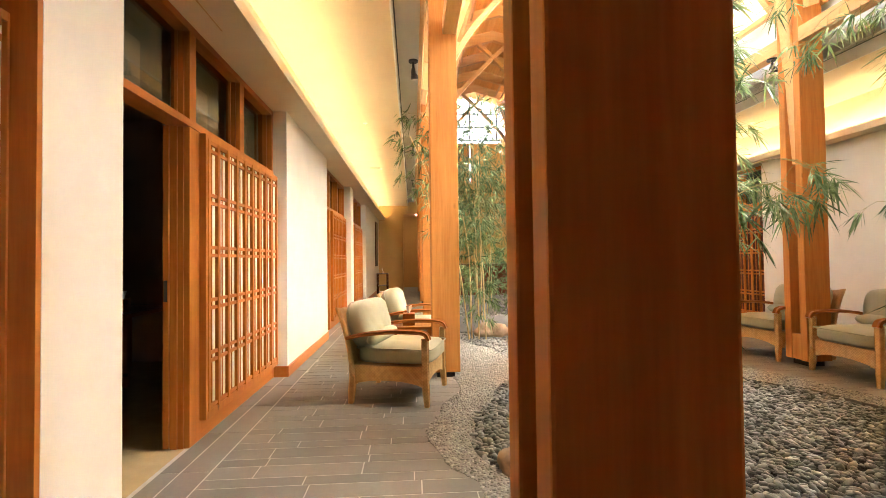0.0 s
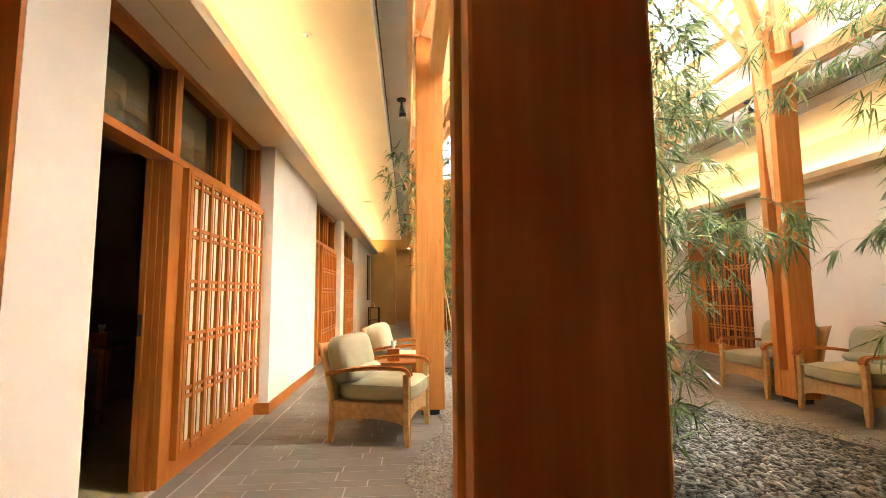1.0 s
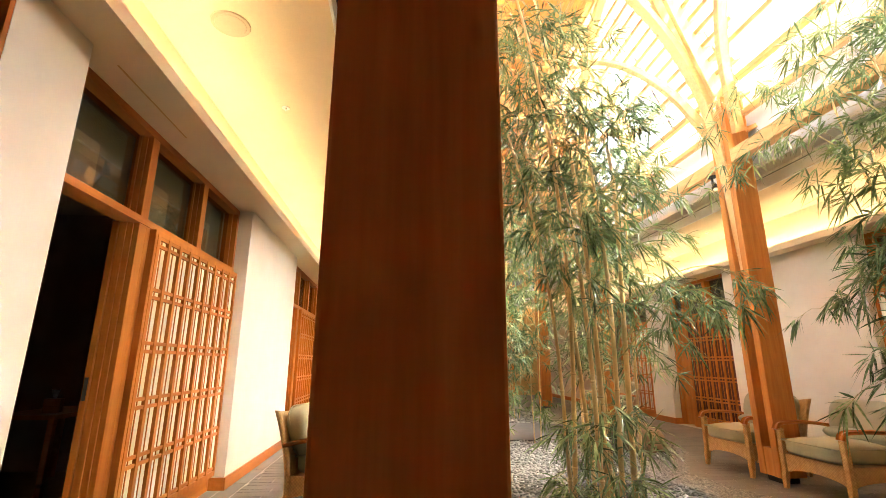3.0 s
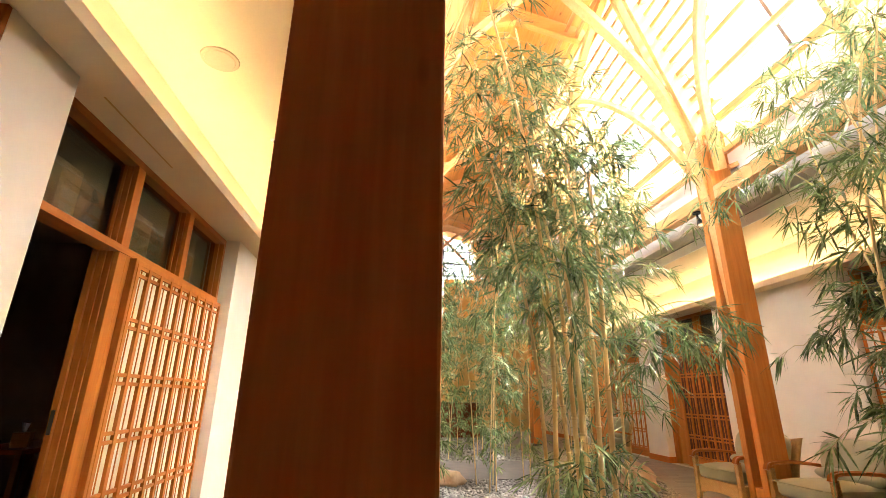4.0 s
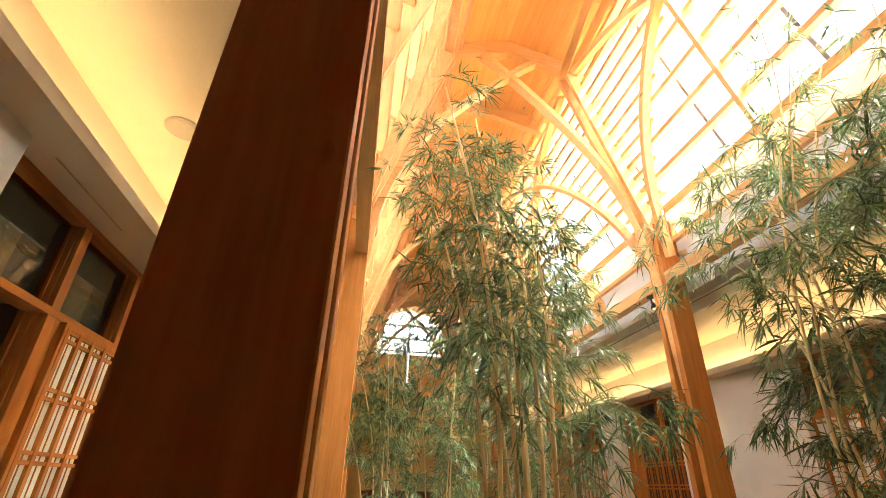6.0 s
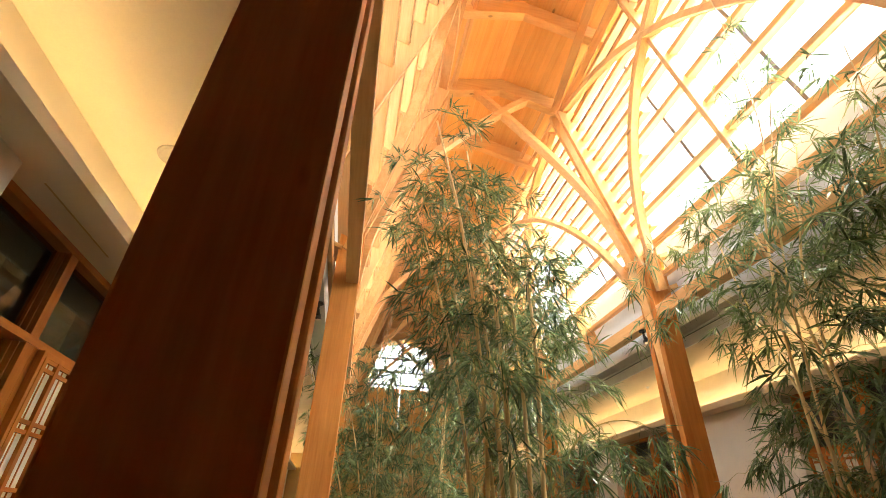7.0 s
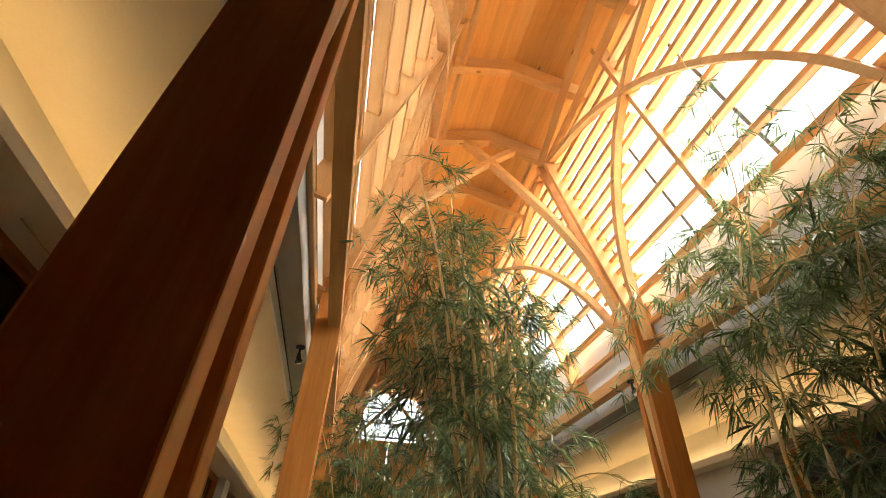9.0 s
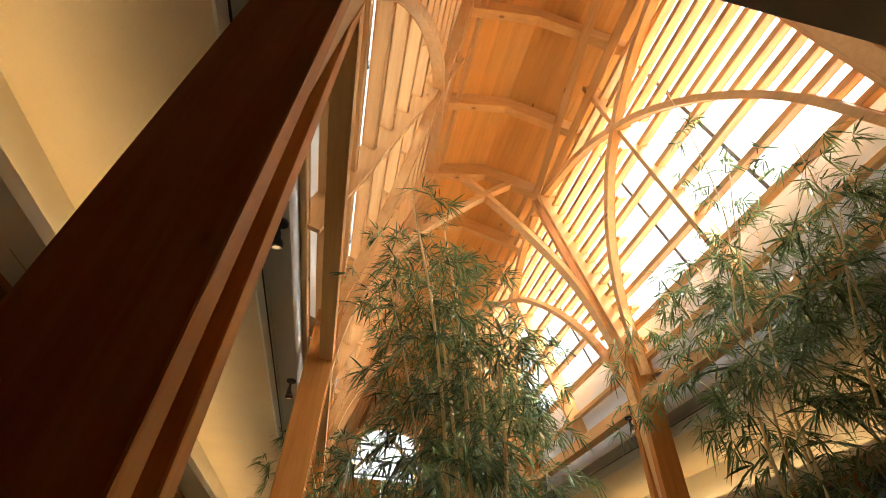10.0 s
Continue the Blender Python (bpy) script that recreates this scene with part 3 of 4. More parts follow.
def door_bay(name, face, out, y0, y1, flip, closed, label, share=0.36, back=None):
    """Frame with transom lights over a sliding door and a lattice panel. flip: lattice at the near end."""
    xf = face + out * REC            # face of the frame
    ob = root(name, pose(0, 0, 0), label, "sliding door", "", "structure")
    def X(a, b):
        return tuple(sorted((xf + out * a, xf + out * b)))
    L = y1 - y0
    split = y0 + L * share if not flip else y1 - L * share
    HEAD, TR = 2.118, 0.05
    part("head", boxes((*X(0, 0.14), y0, y1, SOFFIT - 0.06, SOFFIT - 0.006), bevel=0.003), DOOR_Y, ob)
    part("transom", boxes((*X(-0.004, 0.14), y0, y1, HEAD, HEAD + TR), bevel=0.003), DOOR_Y, ob)
    part("jamb", boxes((*X(0, 0.14), y0, y0 + 0.06, 0, SOFFIT - 0.06), bevel=0.003), DOOR_Z, ob)
    part("jamb", boxes((*X(0, 0.05), y1 - 0.05, y1, 0, SOFFIT - 0.06), bevel=0.003), DOOR_Z, ob)
    part("jamb", boxes((*X(0.0505, 0.14), y1 - 0.065, y1, 0, SOFFIT - 0.06), bevel=0.003), DOOR_Z, ob)
    # deep posts of three laminations, each a little wider than the one before it
    for yy in (split, (split + y1) / 2 if not flip else (y0 + split) / 2):
        for zlo, zhi in ((0, HEAD), (HEAD + TR, SOFFIT - 0.06)) if yy == split else ((HEAD + TR, SOFFIT - 0.06),):
            for d0, d1, w in ((0.0, 0.036, 0.046), (0.0365, 0.074, 0.054), (0.0745, 0.118, 0.062)):
                part("post", boxes((*X(d0, d1), yy - w, yy + w, zlo, zhi), bevel=0.004), DOOR_Z, ob)
    # transom lights
    part("transom_pane", boxes((*X(0.09, 0.098), y0 + 0.06, y1 - 0.06, HEAD + TR, SOFFIT - 0.06)), SMOKED, ob, "smoked glass transom light")
    mid = (split + y1) / 2 if not flip else (y0 + split) / 2
    cuts = sorted((y0 + 0.06, split, mid, y1 - 0.06))
    for ya, yb in zip(cuts, cuts[1:]):
        # Grey sheet added so that the dark pane reads as hazy grey.
        part("shade", boxes((*X(0.165, 0.170), ya + 0.002, yb - 0.002, HEAD + 0.05, SOFFIT - 0.05)), PANE_GREY, ob, "grey sheet added behind the glass for the haze in the pane")
        # Tan sheet added for the paler rectangle low in each pane.
        part("blind", boxes((*X(0.15, 0.155), ya, ya + (yb - ya) * 0.62, HEAD + 0.05, HEAD + 0.42)), PANE_TAN, ob, "tan sheet added behind the glass for the paler rectangle in the pane")
    la, lb = (split + 0.09, y1 - 0.0) if not flip else (y0, split - 0.09)
    # stile, sill and backing of the fixed side
    part("stile", boxes((*X(0.001, 0.05), *((split + 0.047, la + 0.03) if not flip else (lb - 0.03, split - 0.047)), 0, HEAD), bevel=0.002), DOOR_Z, ob)
    part("kick_rail", boxes((*X(0.001, 0.10), la + (0 if flip else 0.0305), lb - (0.0305 if flip else 0), 0, 0.13), bevel=0.003), DOOR_Y, ob)
    part("fixed_backing", boxes((*X(0.05, 0.09), la + (0 if flip else 0.03), lb - (0.03 if flip else 0), 0.14, HEAD)), PAPER, ob)
    lattice(ob, la, lb - 0.002 if not flip else lb, 0.133, 2.112, xf - out * 0.046, out, back or PAPER)
    da, db = (y0 + 0.06, split - 0.061) if not flip else (split + 0.061, y1 - 0.06)
    if closed:
        door = part("sliding_door", boxes((*X(0.10, 0.135), da, db, 0.01, HEAD), bevel=0.003), DOOR_Z, ob, "closed stained fir sliding door")
    else:
        e = (db - 0.012, db + 0.05) if not flip else (da - 0.05, da + 0.012)
        door = part("sliding_door", boxes((*X(0.122, 0.158), *e, 0.01, HEAD), bevel=0.003), DOOR_Z, ob, "stained fir sliding door pushed open")
        part("pull", boxes((*X(0.128, 0.152), *((e[0] - 0.002, e[0] + 0.004) if not flip else (e[1] - 0.004, e[1] + 0.002)), 0.96, 1.10), bevel=0.002), BLACK, door, "dark recessed pull")
    return ob


door_bay("door_1", WALL_L, -1, *BAYS_L[0], False, False, "stained fir sliding door bay with lattice panel")
door_bay("door_2", WALL_L, -1, *BAYS_L[1], False, False, "open stained fir sliding door bay with lattice panel", 0.354)
door_bay("door_3", WALL_L, -1, *BAYS_L[2], False, True, "closed stained fir sliding door bay with lattice panel", 0.36, DOOR_Z)
door_bay("door_4", WALL_L, -1, *BAYS_L[3], False, True, "closed stained fir sliding door bay with lattice panel", 0.36, DOOR_Z)
door_bay("door_5", WALL_R, 1, *BAYS_R[0], True, True, "closed stained fir sliding door bay with lattice panel")
door_bay("door_6", WALL_R, 1, *BAYS_R[1], False, True, "stained fir sliding door bay with lattice panel")
# backed with the desk's mahogany, for dark gaps between the rails
door_bay("door_7", WALL_R, 1, *BAYS_R[2], True, True, "stained fir sliding door bay with lattice panel", 0.237, DESK)
door_bay("door_8", WALL_R, 1, *BAYS_R[3], True, False, "open dark sliding door bay")

structure("jamb_lining", boxes((WALL_L - REC, WALL_L - 0.001, 1.705, 1.7295, 0, SOFFIT - 0.006), bevel=0.002), DOOR_Z, "stained fir lining of the door recess")
structure("slot_diffuser", boxes((-1.307, -1.296, 2.36, 3.22, SOFFIT - 0.0075, SOFFIT - 0.004)), OCHRE, "narrow linear slot diffuser in the soffit")

# dark rooms behind the bays
for face, out, tag, a, b in ((WALL_L, -1, "left", Y0, Y1), (WALL_R, 1, "right", Y0, Y1)):
    x0, x1 = sorted((face + out * 0.32, face + out * 3.2))
    xo = x0 - 0.1 if out < 0 else x1
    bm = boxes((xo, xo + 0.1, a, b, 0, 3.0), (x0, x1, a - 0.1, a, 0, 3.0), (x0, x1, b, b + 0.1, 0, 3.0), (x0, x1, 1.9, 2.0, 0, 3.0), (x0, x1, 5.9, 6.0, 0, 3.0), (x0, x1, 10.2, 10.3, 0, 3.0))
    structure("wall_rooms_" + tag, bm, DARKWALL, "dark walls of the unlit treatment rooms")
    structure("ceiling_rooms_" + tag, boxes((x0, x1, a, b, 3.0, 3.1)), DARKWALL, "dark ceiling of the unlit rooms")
    x0, x1 = sorted((face + out * 0.17, face + out * 3.2))
    structure("floor_rooms_" + tag, boxes((x0, x1, a, b, -0.05, -0.004)), MAT_FLOOR, "tan carpet of the side rooms")

# ---------- ground ----------
def edge(pts, y):
    """x of a curved border at y, smooth between the given points."""
    for (xa, ya), (xb, yb) in zip(pts, pts[1:]):
        if ya <= y <= yb:
            k = (y - ya) / (yb - ya)
            k = k * k * (3 - 2 * k)
            return xa + (xb - xa) * k
    return pts[0][0] if y < pts[0][1] else pts[-1][0]


AGG_L = [(0.45, Y0), (0.62, -1.0), (0.60, 1.2), (0.35, 2.47), (0.18, 2.76), (0.08, 3.2), (0.22, 3.75), (0.44, 4.3), (0.36, 5.2), (0.50, 6.4), (0.15, 8.0), (0.45, 9.8), (0.1, 11.5), (0.4, 14), (0.3, Y1)]
PEB_L = [(0.85, Y0), (1.05, -1.0), (1.0, 1.0), (0.62, 2.2), (0.37, 2.95), (0.45, 3.45), (0.70, 4.05), (1.02, 4.8), (1.14, 5.5), (1.06, 6.05), (0.72, 6.8), (0.55, 7.8), (0.95, 9.6), (0.6, 11.5), (0.9, 14), (0.7, Y1)]
PEB_R = [(3.6, Y0), (3.9, 0.5), (3.95, 2.6), (3.62, 3.82), (3.29, 4.33), (3.10, 5.2), (3.35, 5.7), (4.25, 6.5), (4.6, 7.3), (4.5, 8.0), (3.3, 10.0), (3.7, 11.5), (3.4, 14), (3.7, Y1)]
AGG_R = [(4.1, Y0), (4.3, 0.5), (4.25, 2.6), (3.97, 3.6), (3.83, 4.11), (3.66, 4.82), (3.62, 5.2), (3.85, 5.7), (4.36, 6.5), (4.72, 7.3), (4.62, 8.0), (3.8, 10.0), (4.2, 11.5), (3.9, 14), (4.2, Y1)]


def band(lo, hi, z, depth, step=0.12):
    """A flat sheet between two curved borders, with a rim that goes down."""
    bm = bmesh.new()
    prev = None
    n = int((Y1 - Y0) / step)
    for i in range(n + 1):
        y = Y0 + (Y1 - Y0) * i / n
        a, b = lo(y), hi(y)
        row = [bm.verts.new((a, y, z - depth)), bm.verts.new((a, y, z)), bm.verts.new((b, y, z)), bm.verts.new((b, y, z - depth))]
        if prev:
            for k in range(3):
                bm.faces.new((prev[k], prev[k + 1], row[k + 1], row[k]))
        prev = row
    bmesh.ops.recalc_face_normals(bm, faces=bm.faces[:])
    return bm


structure("ground", boxes((WALL_L - 0.17, WALL_R + 0.17, Y0, Y1 + 2.4, -0.14, -0.075)), SOIL, "dark bed under the pebbles")
structure("pavement_left", band(lambda y: edge(AGG_L, y), lambda y: edge(PEB_L, y), 0.005, 0.085), AGG, "exposed aggregate border with a curved edge")
structure("pavement_right", band(lambda y: edge(PEB_R, y), lambda y: edge(AGG_R, y), 0.005, 0.085), AGG, "exposed aggregate border with a curved edge")
floor_l = structure("floor_left", band(lambda y: WALL_L - 0.17, lambda y: edge(AGG_L, y) + 0.01, -0.0012, 0.08), GROUT, "grey slate plank tiles with pale grout")
floor_r = structure("floor_right", band(lambda y: edge(AGG_R, y) - 0.01, lambda y: WALL_R + 0.17, -0.0012, 0.08), GROUT, "grey slate plank tiles with pale grout")
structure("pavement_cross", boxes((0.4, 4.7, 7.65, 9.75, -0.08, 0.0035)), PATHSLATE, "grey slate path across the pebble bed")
structure("floor_lobby", boxes((-0.4, 5.2, Y1, Y1 + 2.4, -0.07, -0.001)), TILE, "dark tiled lobby floor")


def stones(name, spots, sizes, material, label, flat=0.46, detail=1):
    """Many loose stones in one mesh."""
    b0 = bmesh.new()
    bmesh.ops.create_icosphere(b0, subdivisions=detail, radius=1.0)
    base = np.array([v.co for v in b0.verts])
    tri = np.array([[v.index for v in f.verts] for f in b0.faces])
    b0.free()
    rng = np.random.RandomState(5)
    N = len(spots)
    ang = rng.rand(N) * 2 * np.pi
    sx = sizes * (0.95 + 0.65 * rng.rand(N))
    sy = sizes * (0.7 + 0.3 * rng.rand(N))
    sz = sizes * flat * (0.7 + 0.6 * rng.rand(N))
    tilt = rng.randn(N) * 0.3
    p = base[None] * np.stack([sx, sy, sz], 1)[:, None]
    p += base[None][:, :, [1, 2, 0]] * (rng.rand(N, 1, 3) - 0.5) * sizes[:, None, None] * 0.35
    ct, st = np.cos(tilt)[:, None], np.sin(tilt)[:, None]
    p = np.stack([p[..., 0] * ct - p[..., 2] * st, p[..., 1], p[..., 0] * st + p[..., 2] * ct], -1)
    c, s = np.cos(ang)[:, None], np.sin(ang)[:, None]
    p = np.stack([p[..., 0] * c - p[..., 1] * s, p[..., 0] * s + p[..., 1] * c, p[..., 2]], -1) + spots[:, None]
    V, F = p.reshape(-1, 3), (tri[None] + (np.arange(N) * len(base))[:, None, None]).reshape(-1, 3)
    return soup(name, V, F, material, label, True)


def soup(name, V, F, material, label, smooth=False, parent=None, category="stones"):
    me = bpy.data.meshes.new(name)
    k = F.shape[1]
    me.vertices.add(len(V))
    me.vertices.foreach_set("co", V.astype(np.float32).ravel())
    me.loops.add(F.size)
    me.loops.foreach_set("vertex_index", F.astype(np.int32).ravel())
    me.polygons.add(len(F))
    me.polygons.foreach_set("loop_start", (np.arange(len(F)) * k).astype(np.int32))
    me.update(calc_edges=True)
    me.validate()
    me.materials.append(material)
    if smooth:
        me.shade_smooth()
    ob = new(name, me)
    if parent is None:
        tagged(ob, label, category, "", "stuff")
    else:
        ob.parent = parent
        tagged(ob, label, "", "", "stuff")
    return ob


rng = np.random.RandomState(11)


def scatter(lo, hi, y0, y1, cell):
    ys, out = y0, []
    while ys < y1:
        xs = lo(ys)
        while xs < hi(ys):
            out.append((xs + (rng.rand() - 0.5) * cell * 0.9, ys + (rng.rand() - 0.5) * cell * 0.9, 0))
            xs += cell
        ys += cell * 0.86
    return np.array(out)


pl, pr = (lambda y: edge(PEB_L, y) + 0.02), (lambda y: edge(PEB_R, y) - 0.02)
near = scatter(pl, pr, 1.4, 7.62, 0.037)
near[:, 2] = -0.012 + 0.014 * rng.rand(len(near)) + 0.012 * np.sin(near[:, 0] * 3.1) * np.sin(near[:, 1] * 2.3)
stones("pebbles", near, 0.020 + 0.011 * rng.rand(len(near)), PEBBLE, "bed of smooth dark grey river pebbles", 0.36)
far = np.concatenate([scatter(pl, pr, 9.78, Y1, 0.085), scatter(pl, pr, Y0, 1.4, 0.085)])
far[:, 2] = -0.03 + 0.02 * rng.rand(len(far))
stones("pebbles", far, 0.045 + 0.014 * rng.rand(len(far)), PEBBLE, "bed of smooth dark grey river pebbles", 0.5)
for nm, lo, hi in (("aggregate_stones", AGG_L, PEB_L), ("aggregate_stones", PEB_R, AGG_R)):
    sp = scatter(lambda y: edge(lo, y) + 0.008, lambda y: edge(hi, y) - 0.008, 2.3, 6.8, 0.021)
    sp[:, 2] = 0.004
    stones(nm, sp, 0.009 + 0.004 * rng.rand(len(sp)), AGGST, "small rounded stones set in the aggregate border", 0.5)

# ---------- chairs ----------
def cushion(bm, cx, cy, cz, w, d, h, p=5.0, n=12, sag=0.0, puff=0.22):
    """A soft rounded pad: w along x, d along y, h up."""
    r = bmesh.ops.create_cube(bm, size=2.0)
    geom = list({e for v in r["verts"] for e in v.link_edges})
    bmesh.ops.subdivide_edges(bm, edges=geom, cuts=n, use_grid_fill=True)
    for v in bm.verts:
        c = v.co.copy()
        k = 1.0 / max((abs(c.x) ** p + abs(c.y) ** p + abs(c.z) ** p) ** (1 / p), 1e-6)
        c *= k
        z = c.z * (1 - puff * max(abs(c.x), abs(c.y)) ** 3) + sag * (1 - c.x * c.x) * (1 - c.y * c.y)
        z += 0.05 * noise.noise(Vector((c.x * 2.3, c.y * 5.0, c.z + cz * 9))) + 0.03 * noise.noise(Vector((c.x * 6.0, c.y * 3.0, c.z * 2 + 4)))
        v.co = Vector((cx + c.x * w / 2, cy + c.y * d / 2, cz + z * h / 2))
    return bm


def piping(w, d, z, r=0.006, c=0.05):
    """A welt round the edge of a pad."""
    pts = []
    for cx, cy, a0 in ((w / 2 - c, d / 2 - c, 0), (-w / 2 + c, d / 2 - c, 90), (-w / 2 + c, -d / 2 + c, 180), (w / 2 - c, -d / 2 + c, 270)):
        for k in range(6):
            a = radians(a0 + 18 * k)
            pts.append(Vector((cx + c * math.cos(a), cy + c * math.sin(a), z)))
    bm = bmesh.new()
    tube(bm, pts + [pts[0]], r, r, 6)
    return bm


def turn(bm, m):
    bm.transform(m)
    return bm


def armchair():
    """Faces +x; origin on the floor under its middle."""
    ob = root("armchair", pose(0, 0, 0), "woven wicker armchair with sage leather cushions and wooden arms", "chair", "wicker armchairs")
    # side, front and back skirts with arched lower edges
    def skirt(length, thick):
        bm = bmesh.new()
        n, pts = 12, []
        for i in range(n + 1):
            u = -length / 2 + length * i / n
            k = 1 - (2 * i / n - 1) ** 2
            pts.append((u, 0.158 + 0.048 * k ** 0.7))
        rows = [[bm.verts.new((u, s * thick / 2, z)) for u, z in pts] + [bm.verts.new((u, s * thick / 2, 0.33)) for u, z in pts] for s in (-1, 1)]
        m = n + 1
        for i in range(n):
            bm.faces.new((rows[0][i], rows[0][i + 1], rows[0][m + i + 1], rows[0][m + i]))
            bm.faces.new((rows[1][i + 1], rows[1][i], rows[1][m + i], rows[1][m + i + 1]))
            bm.faces.new((rows[0][i + 1], rows[0][i], rows[1][i], rows[1][i + 1]))
            bm.faces.new((rows[0][m + i], rows[0][m + i + 1], rows[1][m + i + 1], rows[1][m + i]))
        bmesh.ops.recalc_face_normals(bm, faces=bm.faces[:])
        return bm
    for s in (-1, 1):
        bm = turn(skirt(0.60, 0.03), Matrix.Translation((0, s * 0.315, 0)))
        part("side_skirt", bm, WICKER, ob)
    part("front_skirt", turn(skirt(0.58, 0.03), Matrix.Translation((0.305, 0, 0)) @ Matrix.Rotation(radians(90), 4, "Z")), WICKER, ob)
    part("back_skirt", turn(skirt(0.58, 0.03), Matrix.Translation((-0.285, 0, 0)) @ Matrix.Rotation(radians(90), 4, "Z")), WICKER, ob)
    part("seat_deck", boxes((-0.28, 0.30, -0.30, 0.30, 0.29, 0.325)), WICKER, ob)
    for sx, x in ((1, 0.315), (-1, -0.30)):
        for s in (-1, 1):
            bm = bmesh.new()
            top = 0.565 if sx > 0 else 0.33
            sweep(bm, [Vector((x + sx * 0.014, s * 0.324, 0)), Vector((x + sx * 0.006, s * 0.321, 0.12)), Vector((x, s * 0.318, 0.2)), Vector((x, s * 0.318, top))], 0.052, 0.052, (0, 1, 0))
            for v in bm.verts:
                if v.co.z < 0.01:
                    v.co.x, v.co.y = x + sx * 0.014 + (v.co.x - x - sx * 0.014) * 0.72, s * 0.324 + (v.co.y - s * 0.324) * 0.72
            part("leg", bm, WICKER, ob)
    # flared back: a curved shell with raised corners
    bm = bmesh.new()
    n = 14
    rows = []
    for j in range(9):
        v = j / 8
        row = []
        for i in range(n + 1):
            u = 2 * i / n - 1
            half = 0.335 + 0.055 * v
            z = 0.20 + (0.585 + 0.035 * u * u * v) * v
            x = -0.285 - 0.05 * v - 0.12 * v * v + 0.07 * u * u * v
            row.append((x, u * half, z))
        rows.append(row)
    vs = [[[bm.verts.new((x - d, y, z)) for x, y, z in row] for row in rows] for d in (0.0, 0.035)]
    for j in range(8):
        for i in range(n):
            bm.faces.new((vs[0][j][i], vs[0][j][i + 1], vs[0][j + 1][i + 1], vs[0][j + 1][i]))
            bm.faces.new((vs[1][j][i + 1], vs[1][j][i], vs[1][j + 1][i], vs[1][j + 1][i + 1]))
    for i in range(n):
        bm.faces.new((vs[0][8][i], vs[0][8][i + 1], vs[1][8][i + 1], vs[1][8][i]))
        bm.faces.new((vs[0][0][i + 1], vs[0][0][i], vs[1][0][i], vs[1][0][i + 1]))
    for j in range(8):
        bm.faces.new((vs[0][j][0], vs[0][j + 1][0], vs[1][j + 1][0], vs[1][j][0]))
        bm.faces.new((vs[0][j + 1][n], vs[0][j][n], vs[1][j][n], vs[1][j + 1][n]))
    bmesh.ops.recalc_face_normals(bm, faces=bm.faces[:])
    part("back_shell", bm, WICKER, ob, "flared woven wicker back", True)
    for s in (-1, 1):
        pts = spline([(-0.34, s * 0.345, 0.556), (-0.18, s * 0.345, 0.592), (0.02, s * 0.342, 0.615), (0.20, s * 0.335, 0.618), (0.315, s * 0.328, 0.604), (0.348, s * 0.327, 0.550)], 5)
        bm = bmesh.new()
        sweep(bm, pts, 0.068, 0.032, [Vector((0.0, 0, 1))] * (len(pts) - 6) + [Vector((0.25 * k, 0, 1)) for k in range(1, 7)])
        part("armrest", bm, ARM, ob, "polished reddish wood armrest", True)
    bm = cushion(bmesh.new(), 0.035, 0, 0.405, 0.665, 0.60, 0.18, 5, puff=0.14, sag=0.14)
    pad = part("seat_cushion", bm, LEATHER, ob, "sage green leather seat cushion", True)
    part("piping", turn(piping(0.648, 0.588, 0.058), Matrix.Translation((0.035, 0, 0.405))), LEATHER, pad, "", True)
    m = Matrix.Translation((-0.262, 0, 0.648)) @ Matrix.Rotation(radians(-104), 4, "Y")
    def flare(bm):
        """Wider towards the top edge, with a dip in the middle of it."""
        for v in bm.verts:
            u = v.co.x / 0.2
            v.co.y *= 1.0 + 0.07 * u
            v.co.x += 0.014 * max(u, 0) * ((v.co.y / 0.3) ** 2 - 0.5)
        return bm
    pad = part("back_cushion", turn(flare(cushion(bmesh.new(), 0, 0, 0, 0.44, 0.64, 0.235, 3.3, puff=0.05, sag=0.12)), m), LEATHER, ob, "plump sage green leather back cushion", True)
    part("piping", turn(flare(piping(0.428, 0.622, 0.042, 0.005, 0.13)), m), LEATHER, pad, "", True)
    bm = turn(cushion(bmesh.new(), 0, 0, 0, 0.13, 0.665, 0.12, 2.5, puff=0.0), Matrix.Translation((-0.150, 0, 0.532)) @ Matrix.Rotation(radians(-50), 4, "Y"))
    part("lumbar_pillow", bm, LEATHER, ob, "small leather lumbar pillow", True)
    return ob


chair = armchair()
chair.matrix_world = pose(-0.13, 4.205, 0, 0, 0, -16) @ Matrix.Diagonal((1.04, 1.04, 1, 1))
copy_thing(chair, pose(0.06, 5.78, 0, 0, 0, -6) @ Matrix.Diagonal((1.04, 1.04, 1, 1)))
copy_thing(chair, pose(4.555, 4.24, 0, 0, 0, 180) @ Matrix.Diagonal((1.04, 1.05, 1, 1)))
copy_thing(chair, pose(4.51, 5.37, 0, 0, 0, 182) @ Matrix.Diagonal((1.04, 1.05, 1, 1)))
copy_thing(chair, pose(4.7, 9.4, 0, 0, 0, 185))

# small table with a tissue box between the chairs
def small_table(m, label):
    ob = root("side_table", m, label, "table")
    part("tabletop", boxes((-0.22, 0.22, -0.22, 0.22, 0.47, 0.50), bevel=0.004), ARM, ob)
    for sx in (-1, 1):
        for sy in (-1, 1):
            part("leg", boxes((sx * 0.19 - 0.02, sx * 0.19 + 0.02, sy * 0.19 - 0.02, sy * 0.19 + 0.02, 0, 0.47), bevel=0.003), ARM, ob)
    part("shelf", boxes((-0.18, 0.18, -0.18, 0.18, 0.18, 0.20)), ARM, ob)
    return ob


